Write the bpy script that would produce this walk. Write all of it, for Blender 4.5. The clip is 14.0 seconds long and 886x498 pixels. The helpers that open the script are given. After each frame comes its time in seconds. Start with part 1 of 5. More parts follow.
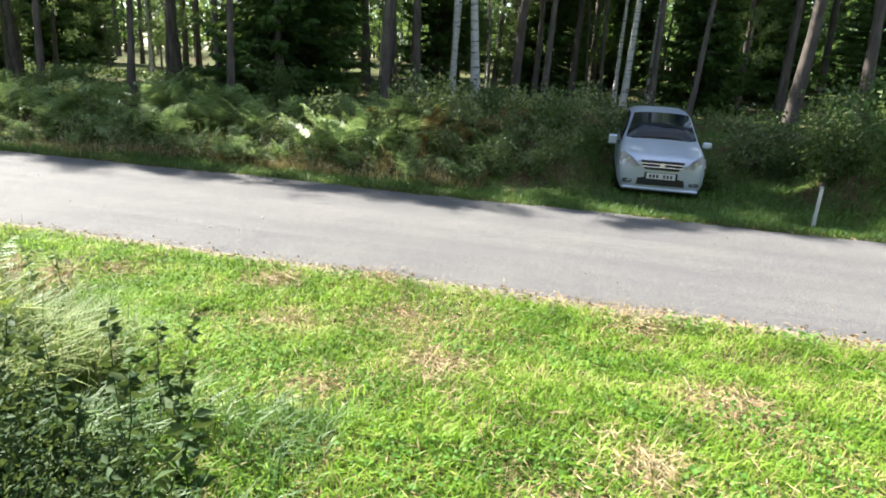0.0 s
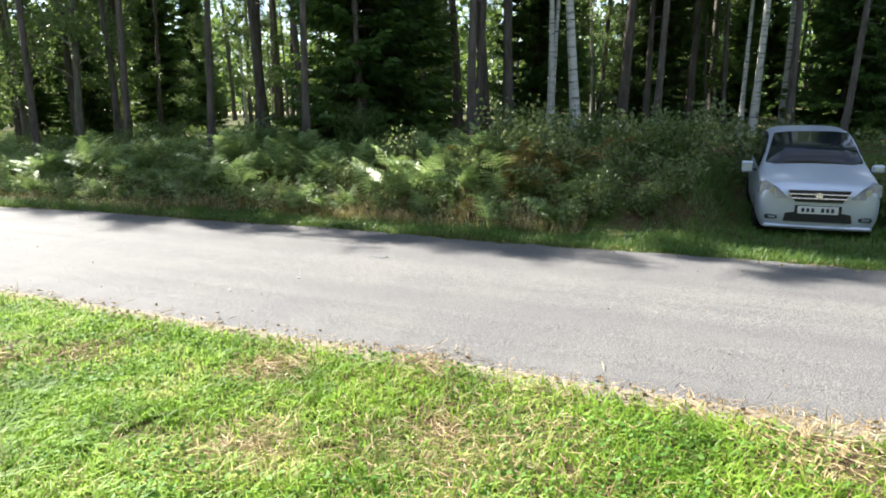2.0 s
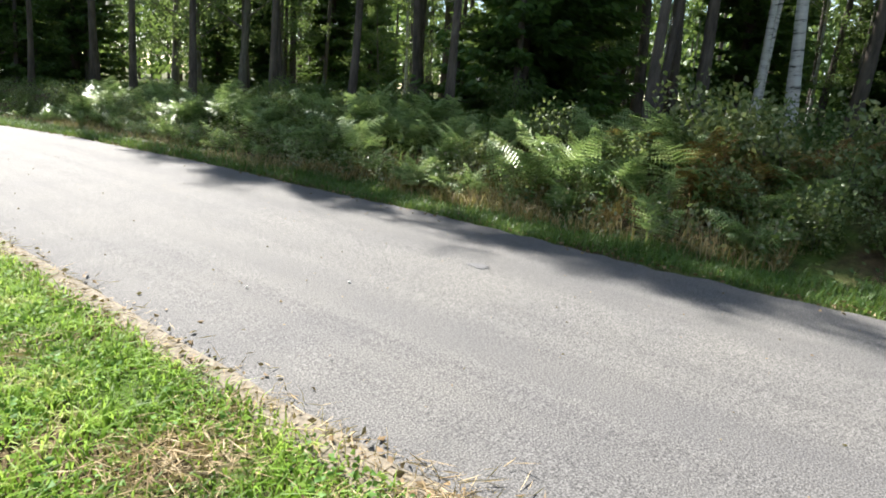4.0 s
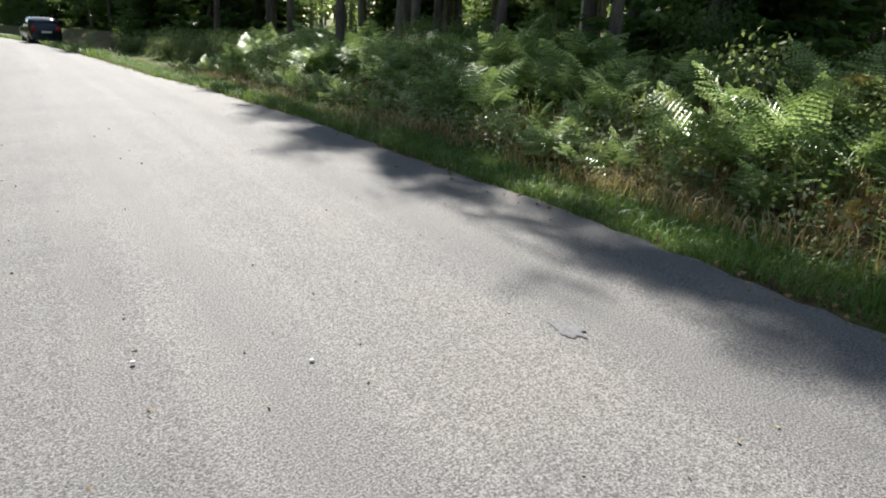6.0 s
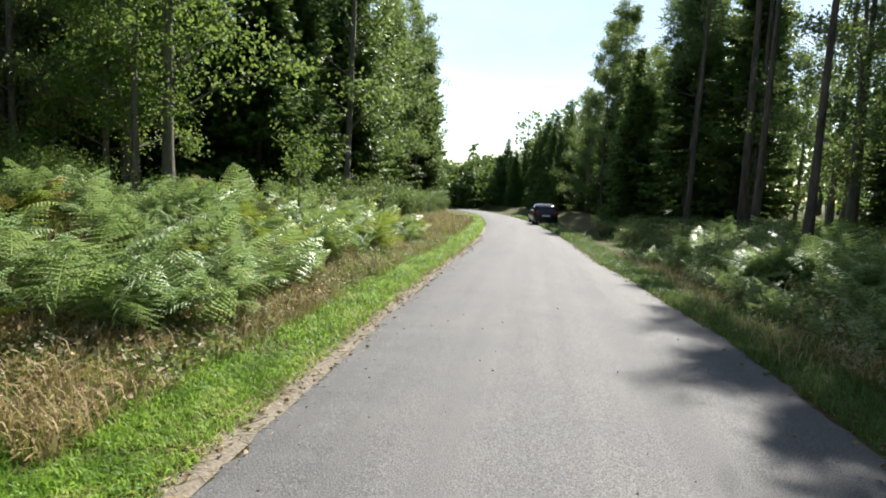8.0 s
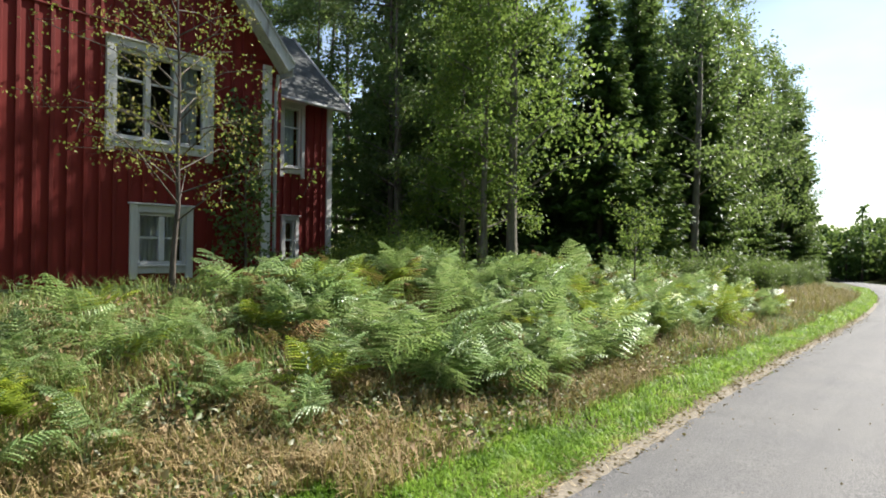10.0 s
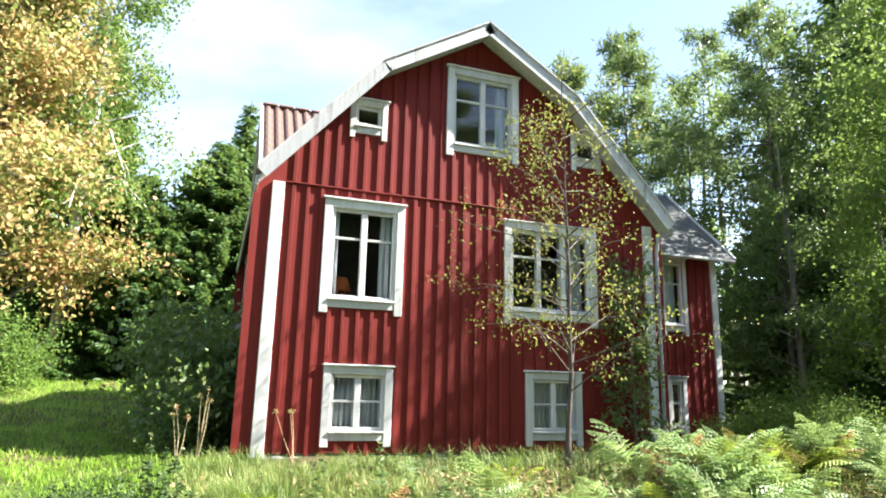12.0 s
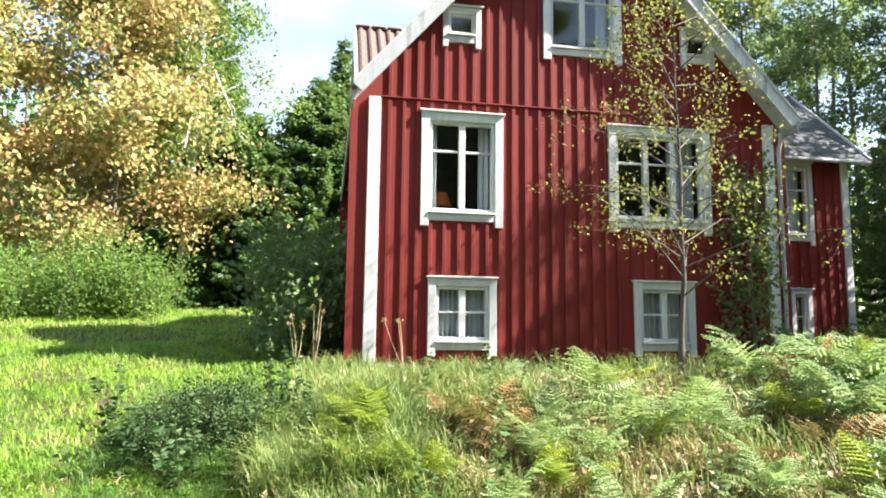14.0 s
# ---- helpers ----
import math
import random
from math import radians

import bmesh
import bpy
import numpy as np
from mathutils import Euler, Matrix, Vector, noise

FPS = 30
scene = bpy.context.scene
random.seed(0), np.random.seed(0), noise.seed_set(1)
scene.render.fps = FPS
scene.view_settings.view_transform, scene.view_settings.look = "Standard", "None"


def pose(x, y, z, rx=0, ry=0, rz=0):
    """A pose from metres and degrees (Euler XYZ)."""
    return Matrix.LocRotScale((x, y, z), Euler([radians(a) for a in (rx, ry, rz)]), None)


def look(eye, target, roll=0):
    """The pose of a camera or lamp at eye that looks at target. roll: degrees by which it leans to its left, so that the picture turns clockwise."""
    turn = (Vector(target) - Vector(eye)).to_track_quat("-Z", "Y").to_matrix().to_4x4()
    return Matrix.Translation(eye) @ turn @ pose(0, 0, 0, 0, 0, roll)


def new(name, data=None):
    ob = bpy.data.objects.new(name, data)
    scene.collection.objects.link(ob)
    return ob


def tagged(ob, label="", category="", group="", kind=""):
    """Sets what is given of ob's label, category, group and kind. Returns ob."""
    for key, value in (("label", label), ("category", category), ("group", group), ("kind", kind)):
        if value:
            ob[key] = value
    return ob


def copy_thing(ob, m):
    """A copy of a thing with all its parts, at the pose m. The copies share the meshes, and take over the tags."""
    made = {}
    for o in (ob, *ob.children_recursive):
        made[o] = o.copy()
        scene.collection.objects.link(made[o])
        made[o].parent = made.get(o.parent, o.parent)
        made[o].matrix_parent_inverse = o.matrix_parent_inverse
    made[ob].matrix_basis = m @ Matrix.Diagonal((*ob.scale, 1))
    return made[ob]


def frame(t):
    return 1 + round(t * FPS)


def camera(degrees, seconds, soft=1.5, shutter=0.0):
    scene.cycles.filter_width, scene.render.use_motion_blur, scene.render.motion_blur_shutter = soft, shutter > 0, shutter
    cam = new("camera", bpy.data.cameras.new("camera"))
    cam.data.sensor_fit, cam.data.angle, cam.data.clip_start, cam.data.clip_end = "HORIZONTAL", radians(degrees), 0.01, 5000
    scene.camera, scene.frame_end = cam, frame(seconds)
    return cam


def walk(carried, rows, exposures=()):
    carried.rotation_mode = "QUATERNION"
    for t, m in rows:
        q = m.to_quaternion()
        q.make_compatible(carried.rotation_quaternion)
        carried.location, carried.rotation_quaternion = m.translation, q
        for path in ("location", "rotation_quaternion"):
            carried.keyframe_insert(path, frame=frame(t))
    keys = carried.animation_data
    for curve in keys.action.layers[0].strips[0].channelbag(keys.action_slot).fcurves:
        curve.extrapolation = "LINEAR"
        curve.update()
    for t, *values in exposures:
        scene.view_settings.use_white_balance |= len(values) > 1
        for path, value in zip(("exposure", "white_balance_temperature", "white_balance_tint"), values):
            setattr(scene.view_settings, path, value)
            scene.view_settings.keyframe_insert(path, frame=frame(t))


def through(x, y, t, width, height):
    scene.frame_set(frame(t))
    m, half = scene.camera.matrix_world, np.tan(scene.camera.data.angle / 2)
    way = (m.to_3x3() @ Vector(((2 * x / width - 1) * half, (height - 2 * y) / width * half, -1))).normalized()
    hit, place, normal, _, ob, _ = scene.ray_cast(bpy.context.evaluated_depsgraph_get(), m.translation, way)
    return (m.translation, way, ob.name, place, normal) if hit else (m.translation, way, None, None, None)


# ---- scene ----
cam = camera(69.3, 14.0, 1.85)
PATH = [
    (0, (1.115, -0.179, 2.216), (2.98, 0.278, 1.655), 3.2),
    (0.5, (1.624, -0.033, 2.084), (3.39, 0.774, 1.607), 4.3),
    (1, (2.091, -0.025, 1.975), (3.676, 1.123, 1.567), 4.0),
    (1.5, (2.632, -0.058, 1.909), (4.337, 0.927, 1.557), 1.9),
    (2, (3.149, -0.015, 1.822), (4.933, 0.785, 1.401), -0.6),
    (2.5, (3.715, 0.119, 1.755), (5.413, 1.078, 1.313), -0.3),
    (3, (4.302, 0.33, 1.669), (5.976, 1.344, 1.255), 0.9),
    (3.2, (4.522, 0.399, 1.612), (6.165, 1.461, 1.196), 1.5),
    (5.3, (7.05, 1.357, 1.486), (8.416, 2.7, 0.912), 5.0),
    (5.5, (7.275, 1.475, 1.472), (8.631, 2.819, 0.873), 3.1),
    (6, (7.774, 1.841, 1.489), (8.833, 3.4, 0.822), 2.6),
    (6.5, (8.161, 2.245, 1.511), (8.933, 3.987, 0.904), 4.2),
    (7, (8.38, 2.543, 1.652), (8.662, 4.476, 1.224), 1.9),
    (7.2, (8.52, 2.594, 1.685), (8.635, 4.557, 1.321), 2.1),
    (9.5, (9.462, 2.925, 1.816), (8.623, 4.741, 1.788), 0.3),
    (9.9, (9.417, 2.958, 1.789), (8.248, 4.581, 1.779), 0.7),
    (10.1, (9.422, 2.972, 1.778), (8.095, 4.469, 1.787), 1.0),
    (10.5, (9.297, 3.006, 1.782), (7.702, 4.211, 1.848), 0.4),
    (11, (9.11, 2.902, 1.868), (7.328, 3.797, 2.027), -0.1),
    (11.5, (9.025, 2.841, 1.967), (7.172, 3.526, 2.277), 1.2),
    (12, (9.062, 2.865, 2.066), (7.216, 3.503, 2.498), 1.4),
    (12.5, (9.104, 2.915, 2.069), (7.272, 3.51, 2.606), 0.7),
    (13, (9.132, 2.979, 1.987), (7.284, 3.536, 2.509), 0.5),
    (13.5, (9.049, 3.066, 1.849), (7.135, 3.526, 2.201), 0.6),
    (14, (8.862, 2.915, 1.701), (6.907, 3.265, 1.932), 0.7),
]
EXPOSURES = [(0, 2.0), (2, 1.97), (3, 1.85), (5.5, 1.45), (7, 1.25), (9.5, 1.0), (10.5, 1.85), (11.5, 2.45), (14, 2.45)]
walk(cam, [(t, look(eye, target, roll)) for t, eye, target, roll in PATH], EXPOSURES)

# ---- world and sun ----
SUN_AZ, SUN_EL = 15.0, 42.0   # degrees from +y towards +x, and above the horizon
world = bpy.data.worlds.new("sky")
scene.world = world
world.use_nodes = True
wn, wl = world.node_tree.nodes, world.node_tree.links
sky = wn.new("ShaderNodeTexSky")
sky.sky_type, sky.sun_disc = 'NISHITA', False
sky.sun_elevation, sky.sun_rotation = radians(SUN_EL), radians(SUN_AZ)
sky.air_density, sky.dust_density = 1.0, 0.25
tc, mp, cl, cr = wn.new("ShaderNodeTexCoord"), wn.new("ShaderNodeMapping"), wn.new("ShaderNodeTexNoise"), wn.new("ShaderNodeValToRGB")
mp.inputs["Scale"].default_value = (1.0, 1.0, 2.6)
cl.inputs["Scale"].default_value, cl.inputs["Detail"].default_value = 1.9, 6
cr.color_ramp.elements[0].position, cr.color_ramp.elements[1].position = 0.42, 0.72
cr.color_ramp.elements[0].color = (0.2, 0.2, 0.2, 1)
cloud = wn.new("ShaderNodeMix")
cloud.data_type, cloud.blend_type = 'RGBA', 'ADD'
cloud.inputs[7].default_value = (3.0, 3.1, 3.2, 1)
wl.new(tc.outputs["Generated"], mp.inputs["Vector"])
wl.new(mp.outputs[0], cl.inputs["Vector"])
wl.new(cl.outputs["Fac"], cr.inputs["Fac"])
wl.new(cr.outputs["Color"], cloud.inputs[0])
wl.new(sky.outputs[0], cloud.inputs[6])
wl.new(cloud.outputs[2], wn["Background"].inputs["Color"])
wn["Background"].inputs["Strength"].default_value = 0.064

sun_data = bpy.data.lights.new("sun", 'SUN')
sun_data.energy, sun_data.angle, sun_data.color = 5.0, radians(0.6), (1.0, 0.96, 0.9)
sun = new("sun", sun_data)
sd = Vector((math.sin(radians(SUN_AZ)) * math.cos(radians(SUN_EL)), math.cos(radians(SUN_AZ)) * math.cos(radians(SUN_EL)), math.sin(radians(SUN_EL))))
sun.matrix_world = look(sd * 60, (0, 0, 0))
rng = np.random.default_rng(7)


# ---- materials ----
def mat(name, rough=0.8, metal=0.0, spec=0.5):
    m = bpy.data.materials.new(name)
    m.use_nodes = True
    b = m.node_tree.nodes["Principled BSDF"]
    b.inputs["Roughness"].default_value, b.inputs["Metallic"].default_value = rough, metal
    b.inputs["Specular IOR Level"].default_value = spec
    return m, m.node_tree.nodes, m.node_tree.links, b


def coords(n, l, scale=(1, 1, 1), world_space=False):
    m = n.new("ShaderNodeMapping")
    m.inputs["Scale"].default_value = scale
    if world_space:
        l.new(n.new("ShaderNodeNewGeometry").outputs["Position"], m.inputs["Vector"])
    else:
        l.new(n.new("ShaderNodeTexCoord").outputs["Object"], m.inputs["Vector"])
    return m.outputs[0]


def noise_tex(n, l, vec, scale, detail=4, rough=0.6):
    t = n.new("ShaderNodeTexNoise")
    t.inputs["Scale"].default_value, t.inputs["Detail"].default_value, t.inputs["Roughness"].default_value = scale, detail, rough
    l.new(vec, t.inputs["Vector"])
    return t.outputs["Fac"]


def ramp(n, l, fac, stops):
    r = n.new("ShaderNodeValToRGB")
    e = r.color_ramp.elements
    while len(e) < len(stops):
        e.new(0.5)
    for k, (p, c) in enumerate(stops):
        e[k].position, e[k].color = p, (*c, 1)
    l.new(fac, r.inputs["Fac"])
    return r.outputs["Color"]


def mix(n, l, fac, a, b, mode='MIX'):
    m = n.new("ShaderNodeMix")
    m.data_type, m.blend_type = 'RGBA', mode
    if isinstance(fac, float):
        m.inputs[0].default_value = fac
    else:
        l.new(fac, m.inputs[0])
    for sock, v in ((6, a), (7, b)):
        if isinstance(v, tuple):
            m.inputs[sock].default_value = (*v, 1)
        else:
            l.new(v, m.inputs[sock])
    return m.outputs[2]


def bump(n, l, b, height, strength=0.4, dist=0.01):
    u = n.new("ShaderNodeBump")
    u.inputs["Strength"].default_value, u.inputs["Distance"].default_value = strength, dist
    l.new(height, u.inputs["Height"])
    l.new(u.outputs[0], b.inputs["Normal"])


def foliage(name, stops, rough=0.5, through=0.35, spec=0.4, patch=0.6, single=0.7, broad=0.9):
    """Leaves and blades: colour varies leaf by leaf and in patches, and light shines through."""
    m, n, l, b = mat(name, rough, 0, spec)
    geo = n.new("ShaderNodeNewGeometry")
    pos = noise_tex(n, l, geo.outputs["Position"], patch, 3)
    add = n.new("ShaderNodeMath")
    add.operation = 'MULTIPLY_ADD'
    l.new(geo.outputs["Random Per Island"], add.inputs[0])
    add.inputs[1].default_value = single
    sub = n.new("ShaderNodeMath")
    sub.operation = 'MULTIPLY_ADD'
    l.new(pos, sub.inputs[0])
    sub.inputs[1].default_value, sub.inputs[2].default_value = broad, 0.5 - single * 0.5 - broad * 0.5
    l.new(sub.outputs[0], add.inputs[2])
    col = ramp(n, l, add.outputs[0], stops)
    l.new(col, b.inputs["Base Color"])
    tr = n.new("ShaderNodeBsdfTranslucent")
    l.new(mix(n, l, 0.45, col, (0.38, 0.5, 0.12), 'MIX'), tr.inputs["Color"])
    ms = n.new("ShaderNodeMixShader")
    ms.inputs[0].default_value = through
    l.new(b.outputs[0], ms.inputs[1])
    l.new(tr.outputs[0], ms.inputs[2])
    l.new(ms.outputs[0], n["Material Output"].inputs["Surface"])
    return m


def simple(name, color, rough=0.6, metal=0.0, vary=0.25, scale=8.0, bumps=0.15, stretch=(1, 1, 1)):
    m, n, l, b = mat(name, rough, metal)
    v = coords(n, l, stretch)
    f = noise_tex(n, l, v, scale, 6)
    dark = tuple(c * (1 - vary) for c in color)
    lite = tuple(min(1, c * (1 + vary)) for c in color)
    l.new(ramp(n, l, f, [(0.3, dark), (0.7, lite)]), b.inputs["Base Color"])
    if bumps:
        bump(n, l, b, noise_tex(n, l, v, scale * 5, 4), bumps, 0.004)
    return m


M_GRASS = foliage("lawn_grass", [(0.0, (0.07, 0.15, 0.014)), (0.4, (0.18, 0.33, 0.028)), (0.75, (0.29, 0.45, 0.055)), (1.0, (0.46, 0.46, 0.17))], 0.5, 0.48, 0.25, 1.6, 0.45, 2.5)
M_CLOVER = foliage("clover_leaves", [(0.0, (0.05, 0.14, 0.02)), (0.5, (0.1, 0.24, 0.035)), (1.0, (0.2, 0.34, 0.08))], 0.6, 0.35, 0.25, 1.3)
# Bramble and weed leaves with the clump's shade put into the colour.
M_SHADEBRAMBLE = foliage("bramble_leaves_shaded", [(0.0, (0.02, 0.045, 0.014)), (0.6, (0.045, 0.085, 0.028)), (1.0, (0.11, 0.14, 0.05))], 0.65, 0.15, 0.15)
M_SCRUB = foliage("roadside_scrub", [(0.0, (0.06, 0.1, 0.03)), (0.5, (0.15, 0.2, 0.075)), (1.0, (0.34, 0.34, 0.16))], 0.45, 0.32, 0.45)
M_TALL = foliage("tall_grass", [(0.0, (0.08, 0.14, 0.03)), (0.5, (0.16, 0.24, 0.05)), (0.85, (0.32, 0.33, 0.12)), (1.0, (0.45, 0.38, 0.2))], 0.6, 0.3)
M_DRY = foliage("dry_grass", [(0.0, (0.13, 0.1, 0.03)), (0.4, (0.3, 0.21, 0.09)), (0.8, (0.46, 0.35, 0.18)), (1.0, (0.3, 0.13, 0.06))], 0.7, 0.2)
# Darker version of the lawn grass; the shade is put into its colour.
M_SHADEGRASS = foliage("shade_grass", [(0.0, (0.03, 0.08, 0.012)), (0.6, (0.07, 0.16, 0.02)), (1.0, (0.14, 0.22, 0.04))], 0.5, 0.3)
M_FERN = foliage("fern_green", [(0.0, (0.12, 0.21, 0.06)), (0.45, (0.27, 0.4, 0.15)), (0.8, (0.43, 0.54, 0.24)), (1.0, (0.53, 0.56, 0.28))], 0.4, 0.42, 0.7)
M_FERNBROWN = foliage("fern_withered", [(0.0, (0.16, 0.08, 0.03)), (0.6, (0.3, 0.16, 0.06)), (1.0, (0.42, 0.3, 0.1))], 0.6, 0.25)
M_FERNYELLOW = foliage("fern_yellow", [(0.0, (0.16, 0.24, 0.02)), (0.6, (0.34, 0.42, 0.03)), (1.0, (0.5, 0.46, 0.06))], 0.45, 0.4)
M_BUSH = foliage("bush_leaves", [(0.0, (0.045, 0.09, 0.025)), (0.6, (0.09, 0.16, 0.045)), (1.0, (0.2, 0.2, 0.09))], 0.5, 0.32, 0.35)
M_NEEDLE = foliage("pine_needles", [(0.0, (0.035, 0.08, 0.025)), (0.6, (0.085, 0.15, 0.05)), (1.0, (0.19, 0.23, 0.08))], 0.45, 0.34, 0.4, 0.3)
M_SPRUCE = foliage("spruce_needles", [(0.0, (0.028, 0.065, 0.02)), (0.6, (0.065, 0.135, 0.03)), (1.0, (0.13, 0.22, 0.05))], 0.5, 0.3, 0.3, 0.3)
M_LEAF = foliage("leaves_green", [(0.0, (0.05, 0.1, 0.02)), (0.55, (0.1, 0.19, 0.03)), (1.0, (0.24, 0.3, 0.05))], 0.58, 0.42, 0.25, 0.4)
M_DARKLEAF = foliage("leaves_dark", [(0.0, (0.04, 0.09, 0.025)), (0.55, (0.09, 0.16, 0.05)), (1.0, (0.22, 0.26, 0.1))], 0.45, 0.42, 0.4, 0.3)
M_ROWANLEAF = foliage("leaves_yellowing", [(0.0, (0.1, 0.13, 0.03)), (0.6, (0.26, 0.25, 0.05)), (1.0, (0.38, 0.28, 0.06))], 0.6, 0.3, 0.2)
M_YELLOW = foliage("leaves_autumn", [(0.0, (0.13, 0.2, 0.05)), (0.3, (0.27, 0.28, 0.09)), (0.62, (0.5, 0.34, 0.15)), (1.0, (0.52, 0.25, 0.12))], 0.6, 0.36, 0.2, 0.35)
M_DEADLEAF = foliage("fallen_leaves", [(0.0, (0.12, 0.07, 0.03)), (0.6, (0.26, 0.17, 0.08)), (1.0, (0.45, 0.36, 0.2))], 0.7, 0.1)


def ground_material():
    m, n, l, b = mat("soil_and_moss", 0.95, 0, 0.2)
    v = coords(n, l, (1, 1, 1), True)
    a = noise_tex(n, l, v, 0.7, 5)
    f = noise_tex(n, l, v, 9.0, 6)
    c1 = ramp(n, l, f, [(0.3, (0.05, 0.035, 0.018)), (0.7, (0.14, 0.1, 0.05))])
    c2 = ramp(n, l, f, [(0.3, (0.045, 0.075, 0.015)), (0.7, (0.1, 0.15, 0.03))])
    l.new(mix(n, l, ramp(n, l, a, [(0.42, (0, 0, 0)), (0.58, (1, 1, 1))]), c1, c2), b.inputs["Base Color"])
    bump(n, l, b, noise_tex(n, l, v, 25, 5), 0.8, 0.05)
    return m


def asphalt_material():
    m, n, l, b = mat("worn_asphalt", 0.8, 0, 0.28)
    v = coords(n, l, (1, 1, 1), True)
    lines = coords(n, l, (1.6, 0.05, 1), True)
    speck = noise_tex(n, l, v, 100, 2, 0.8)
    vor = n.new("ShaderNodeTexVoronoi")
    vor.inputs["Scale"].default_value = 95
    l.new(v, vor.inputs["Vector"])
    stone = ramp(n, l, speck, [(0.33, (0.046, 0.045, 0.043)), (0.5, (0.146, 0.142, 0.135)), (0.67, (0.282, 0.272, 0.255))])
    big = ramp(n, l, noise_tex(n, l, v, 0.9, 5), [(0.3, (0.85, 0.85, 0.87)), (0.7, (1.0, 0.99, 0.97))])
    track = ramp(n, l, noise_tex(n, l, lines, 1.2, 3), [(0.35, (0.8, 0.8, 0.82)), (0.65, (1.0, 1.0, 1.0))])
    l.new(mix(n, l, 1.0, mix(n, l, 1.0, stone, big, 'MULTIPLY'), track, 'MULTIPLY'), b.inputs["Base Color"])
    bump(n, l, b, vor.outputs["Distance"], 0.45, 0.005)
    return m


def bark_material(name, dark, lite, scale=6.0):
    m, n, l, b = mat(name, 0.9, 0, 0.2)
    v = coords(n, l, (1, 1, 0.22))
    f = noise_tex(n, l, v, scale, 6, 0.7)
    l.new(ramp(n, l, f, [(0.3, dark), (0.65, lite)]), b.inputs["Base Color"])
    bump(n, l, b, f, 0.9, 0.03)
    return m


def birch_material():
    m, n, l, b = mat("birch_bark", 0.7, 0, 0.3)
    v = coords(n, l, (1, 1, 5.0))
    f = noise_tex(n, l, v, 2.2, 5, 0.7)
    l.new(ramp(n, l, f, [(0.36, (0.05, 0.045, 0.04)), (0.46, (0.55, 0.53, 0.5)), (0.8, (0.75, 0.74, 0.7))]), b.inputs["Base Color"])
    bump(n, l, b, f, 0.4, 0.01)
    return m


def paint_material(name, base, worn, wear=0.62, rough=0.7, scale=2.0):
    """Painted boards, streaked and worn along the grain, each board a little different."""
    m, n, l, b = mat(name, rough, 0, 0.3)
    v = coords(n, l, (3, 3, 0.35))
    info = n.new("ShaderNodeObjectInfo")
    f = noise_tex(n, l, v, scale, 7, 0.75)
    c = ramp(n, l, f, [(0.3, tuple(k * 0.72 for k in base)), (wear, base), (min(0.97, wear + 0.16), worn)])
    tone = ramp(n, l, info.outputs["Random"], [(0.0, (0.75, 0.75, 0.75)), (1.0, (1.0, 1.0, 1.0))])
    l.new(mix(n, l, 1.0, c, tone, 'MULTIPLY'), b.inputs["Base Color"])
    bump(n, l, b, noise_tex(n, l, coords(n, l, (8, 8, 0.5)), 12, 5), 0.35, 0.004)
    return m


def glass_material(name, tint=(0.9, 0.95, 0.95), rough=0.02):
    m, n, l, b = mat(name, rough, 0, 0.5)
    b.inputs["Base Color"].default_value = (*tint, 1)
    b.inputs["Transmission Weight"].default_value = 1.0
    b.inputs["IOR"].default_value = 1.45
    return m


M_GROUND, M_ASPHALT = ground_material(), asphalt_material()
M_PINEBARK = bark_material("pine_bark", (0.04, 0.034, 0.03), (0.16, 0.135, 0.115))
M_DARKBARK = bark_material("spruce_bark", (0.035, 0.028, 0.022), (0.13, 0.1, 0.08))
M_GREYBARK = bark_material("grey_bark", (0.07, 0.065, 0.05), (0.24, 0.22, 0.18), 9)
M_BIRCHBARK = birch_material()
M_RED = paint_material("red_paint", (0.22, 0.022, 0.016), (0.3, 0.09, 0.06), 0.68, 0.75)
M_WHITE = paint_material("white_paint", (0.78, 0.78, 0.76), (0.45, 0.42, 0.37), 0.72, 0.55)
M_GREYWHITE = paint_material("weathered_white", (0.55, 0.56, 0.56), (0.24, 0.23, 0.21), 0.52, 0.7)
M_STONE = simple("foundation_stone", (0.3, 0.29, 0.26), 0.9, 0, 0.4, 5, 0.6)
M_TILE = simple("clay_tile", (0.13, 0.075, 0.058), 0.85, 0, 0.4, 9, 0.4)
M_ROOFGREY = simple("grey_roofing", (0.06, 0.065, 0.062), 0.8, 0, 0.4, 4, 0.4)
M_HERB = foliage("low_herbs", [(0.0, (0.08, 0.11, 0.04)), (0.5, (0.2, 0.22, 0.12)), (1.0, (0.42, 0.38, 0.26))], 0.5, 0.3)
M_PATCH = simple("dark_asphalt", (0.11, 0.11, 0.112), 0.8, 0, 0.4, 60, 0.5)
M_SAND = simple("sandy_grit", (0.2, 0.17, 0.125), 0.95, 0, 0.45, 40, 0.6)
M_STRAW = foliage("straw", [(0.0, (0.2, 0.13, 0.06)), (0.5, (0.42, 0.31, 0.17)), (1.0, (0.62, 0.52, 0.34))], 0.8, 0.1)
M_PANE = glass_material("window_glass")
M_CURTAIN = simple("curtain_cloth", (0.6, 0.62, 0.64), 0.9, 0, 0.15, 20, 0.2)
M_ORANGE = simple("orange_shade", (0.7, 0.18, 0.05), 0.6)
M_INSIDE = simple("room_lining", (0.1, 0.085, 0.07), 0.9)
# Silver car paint; the blue in it is sky reflection put into the colour.
M_SILVER = simple("silver_paint_sky_tint", (0.52, 0.58, 0.68), 0.28, 0.35, 0.05, 3, 0.0)
M_BLACKPAINT = simple("dark_blue_paint", (0.015, 0.02, 0.035), 0.22, 0.3, 0.1, 3, 0.0)
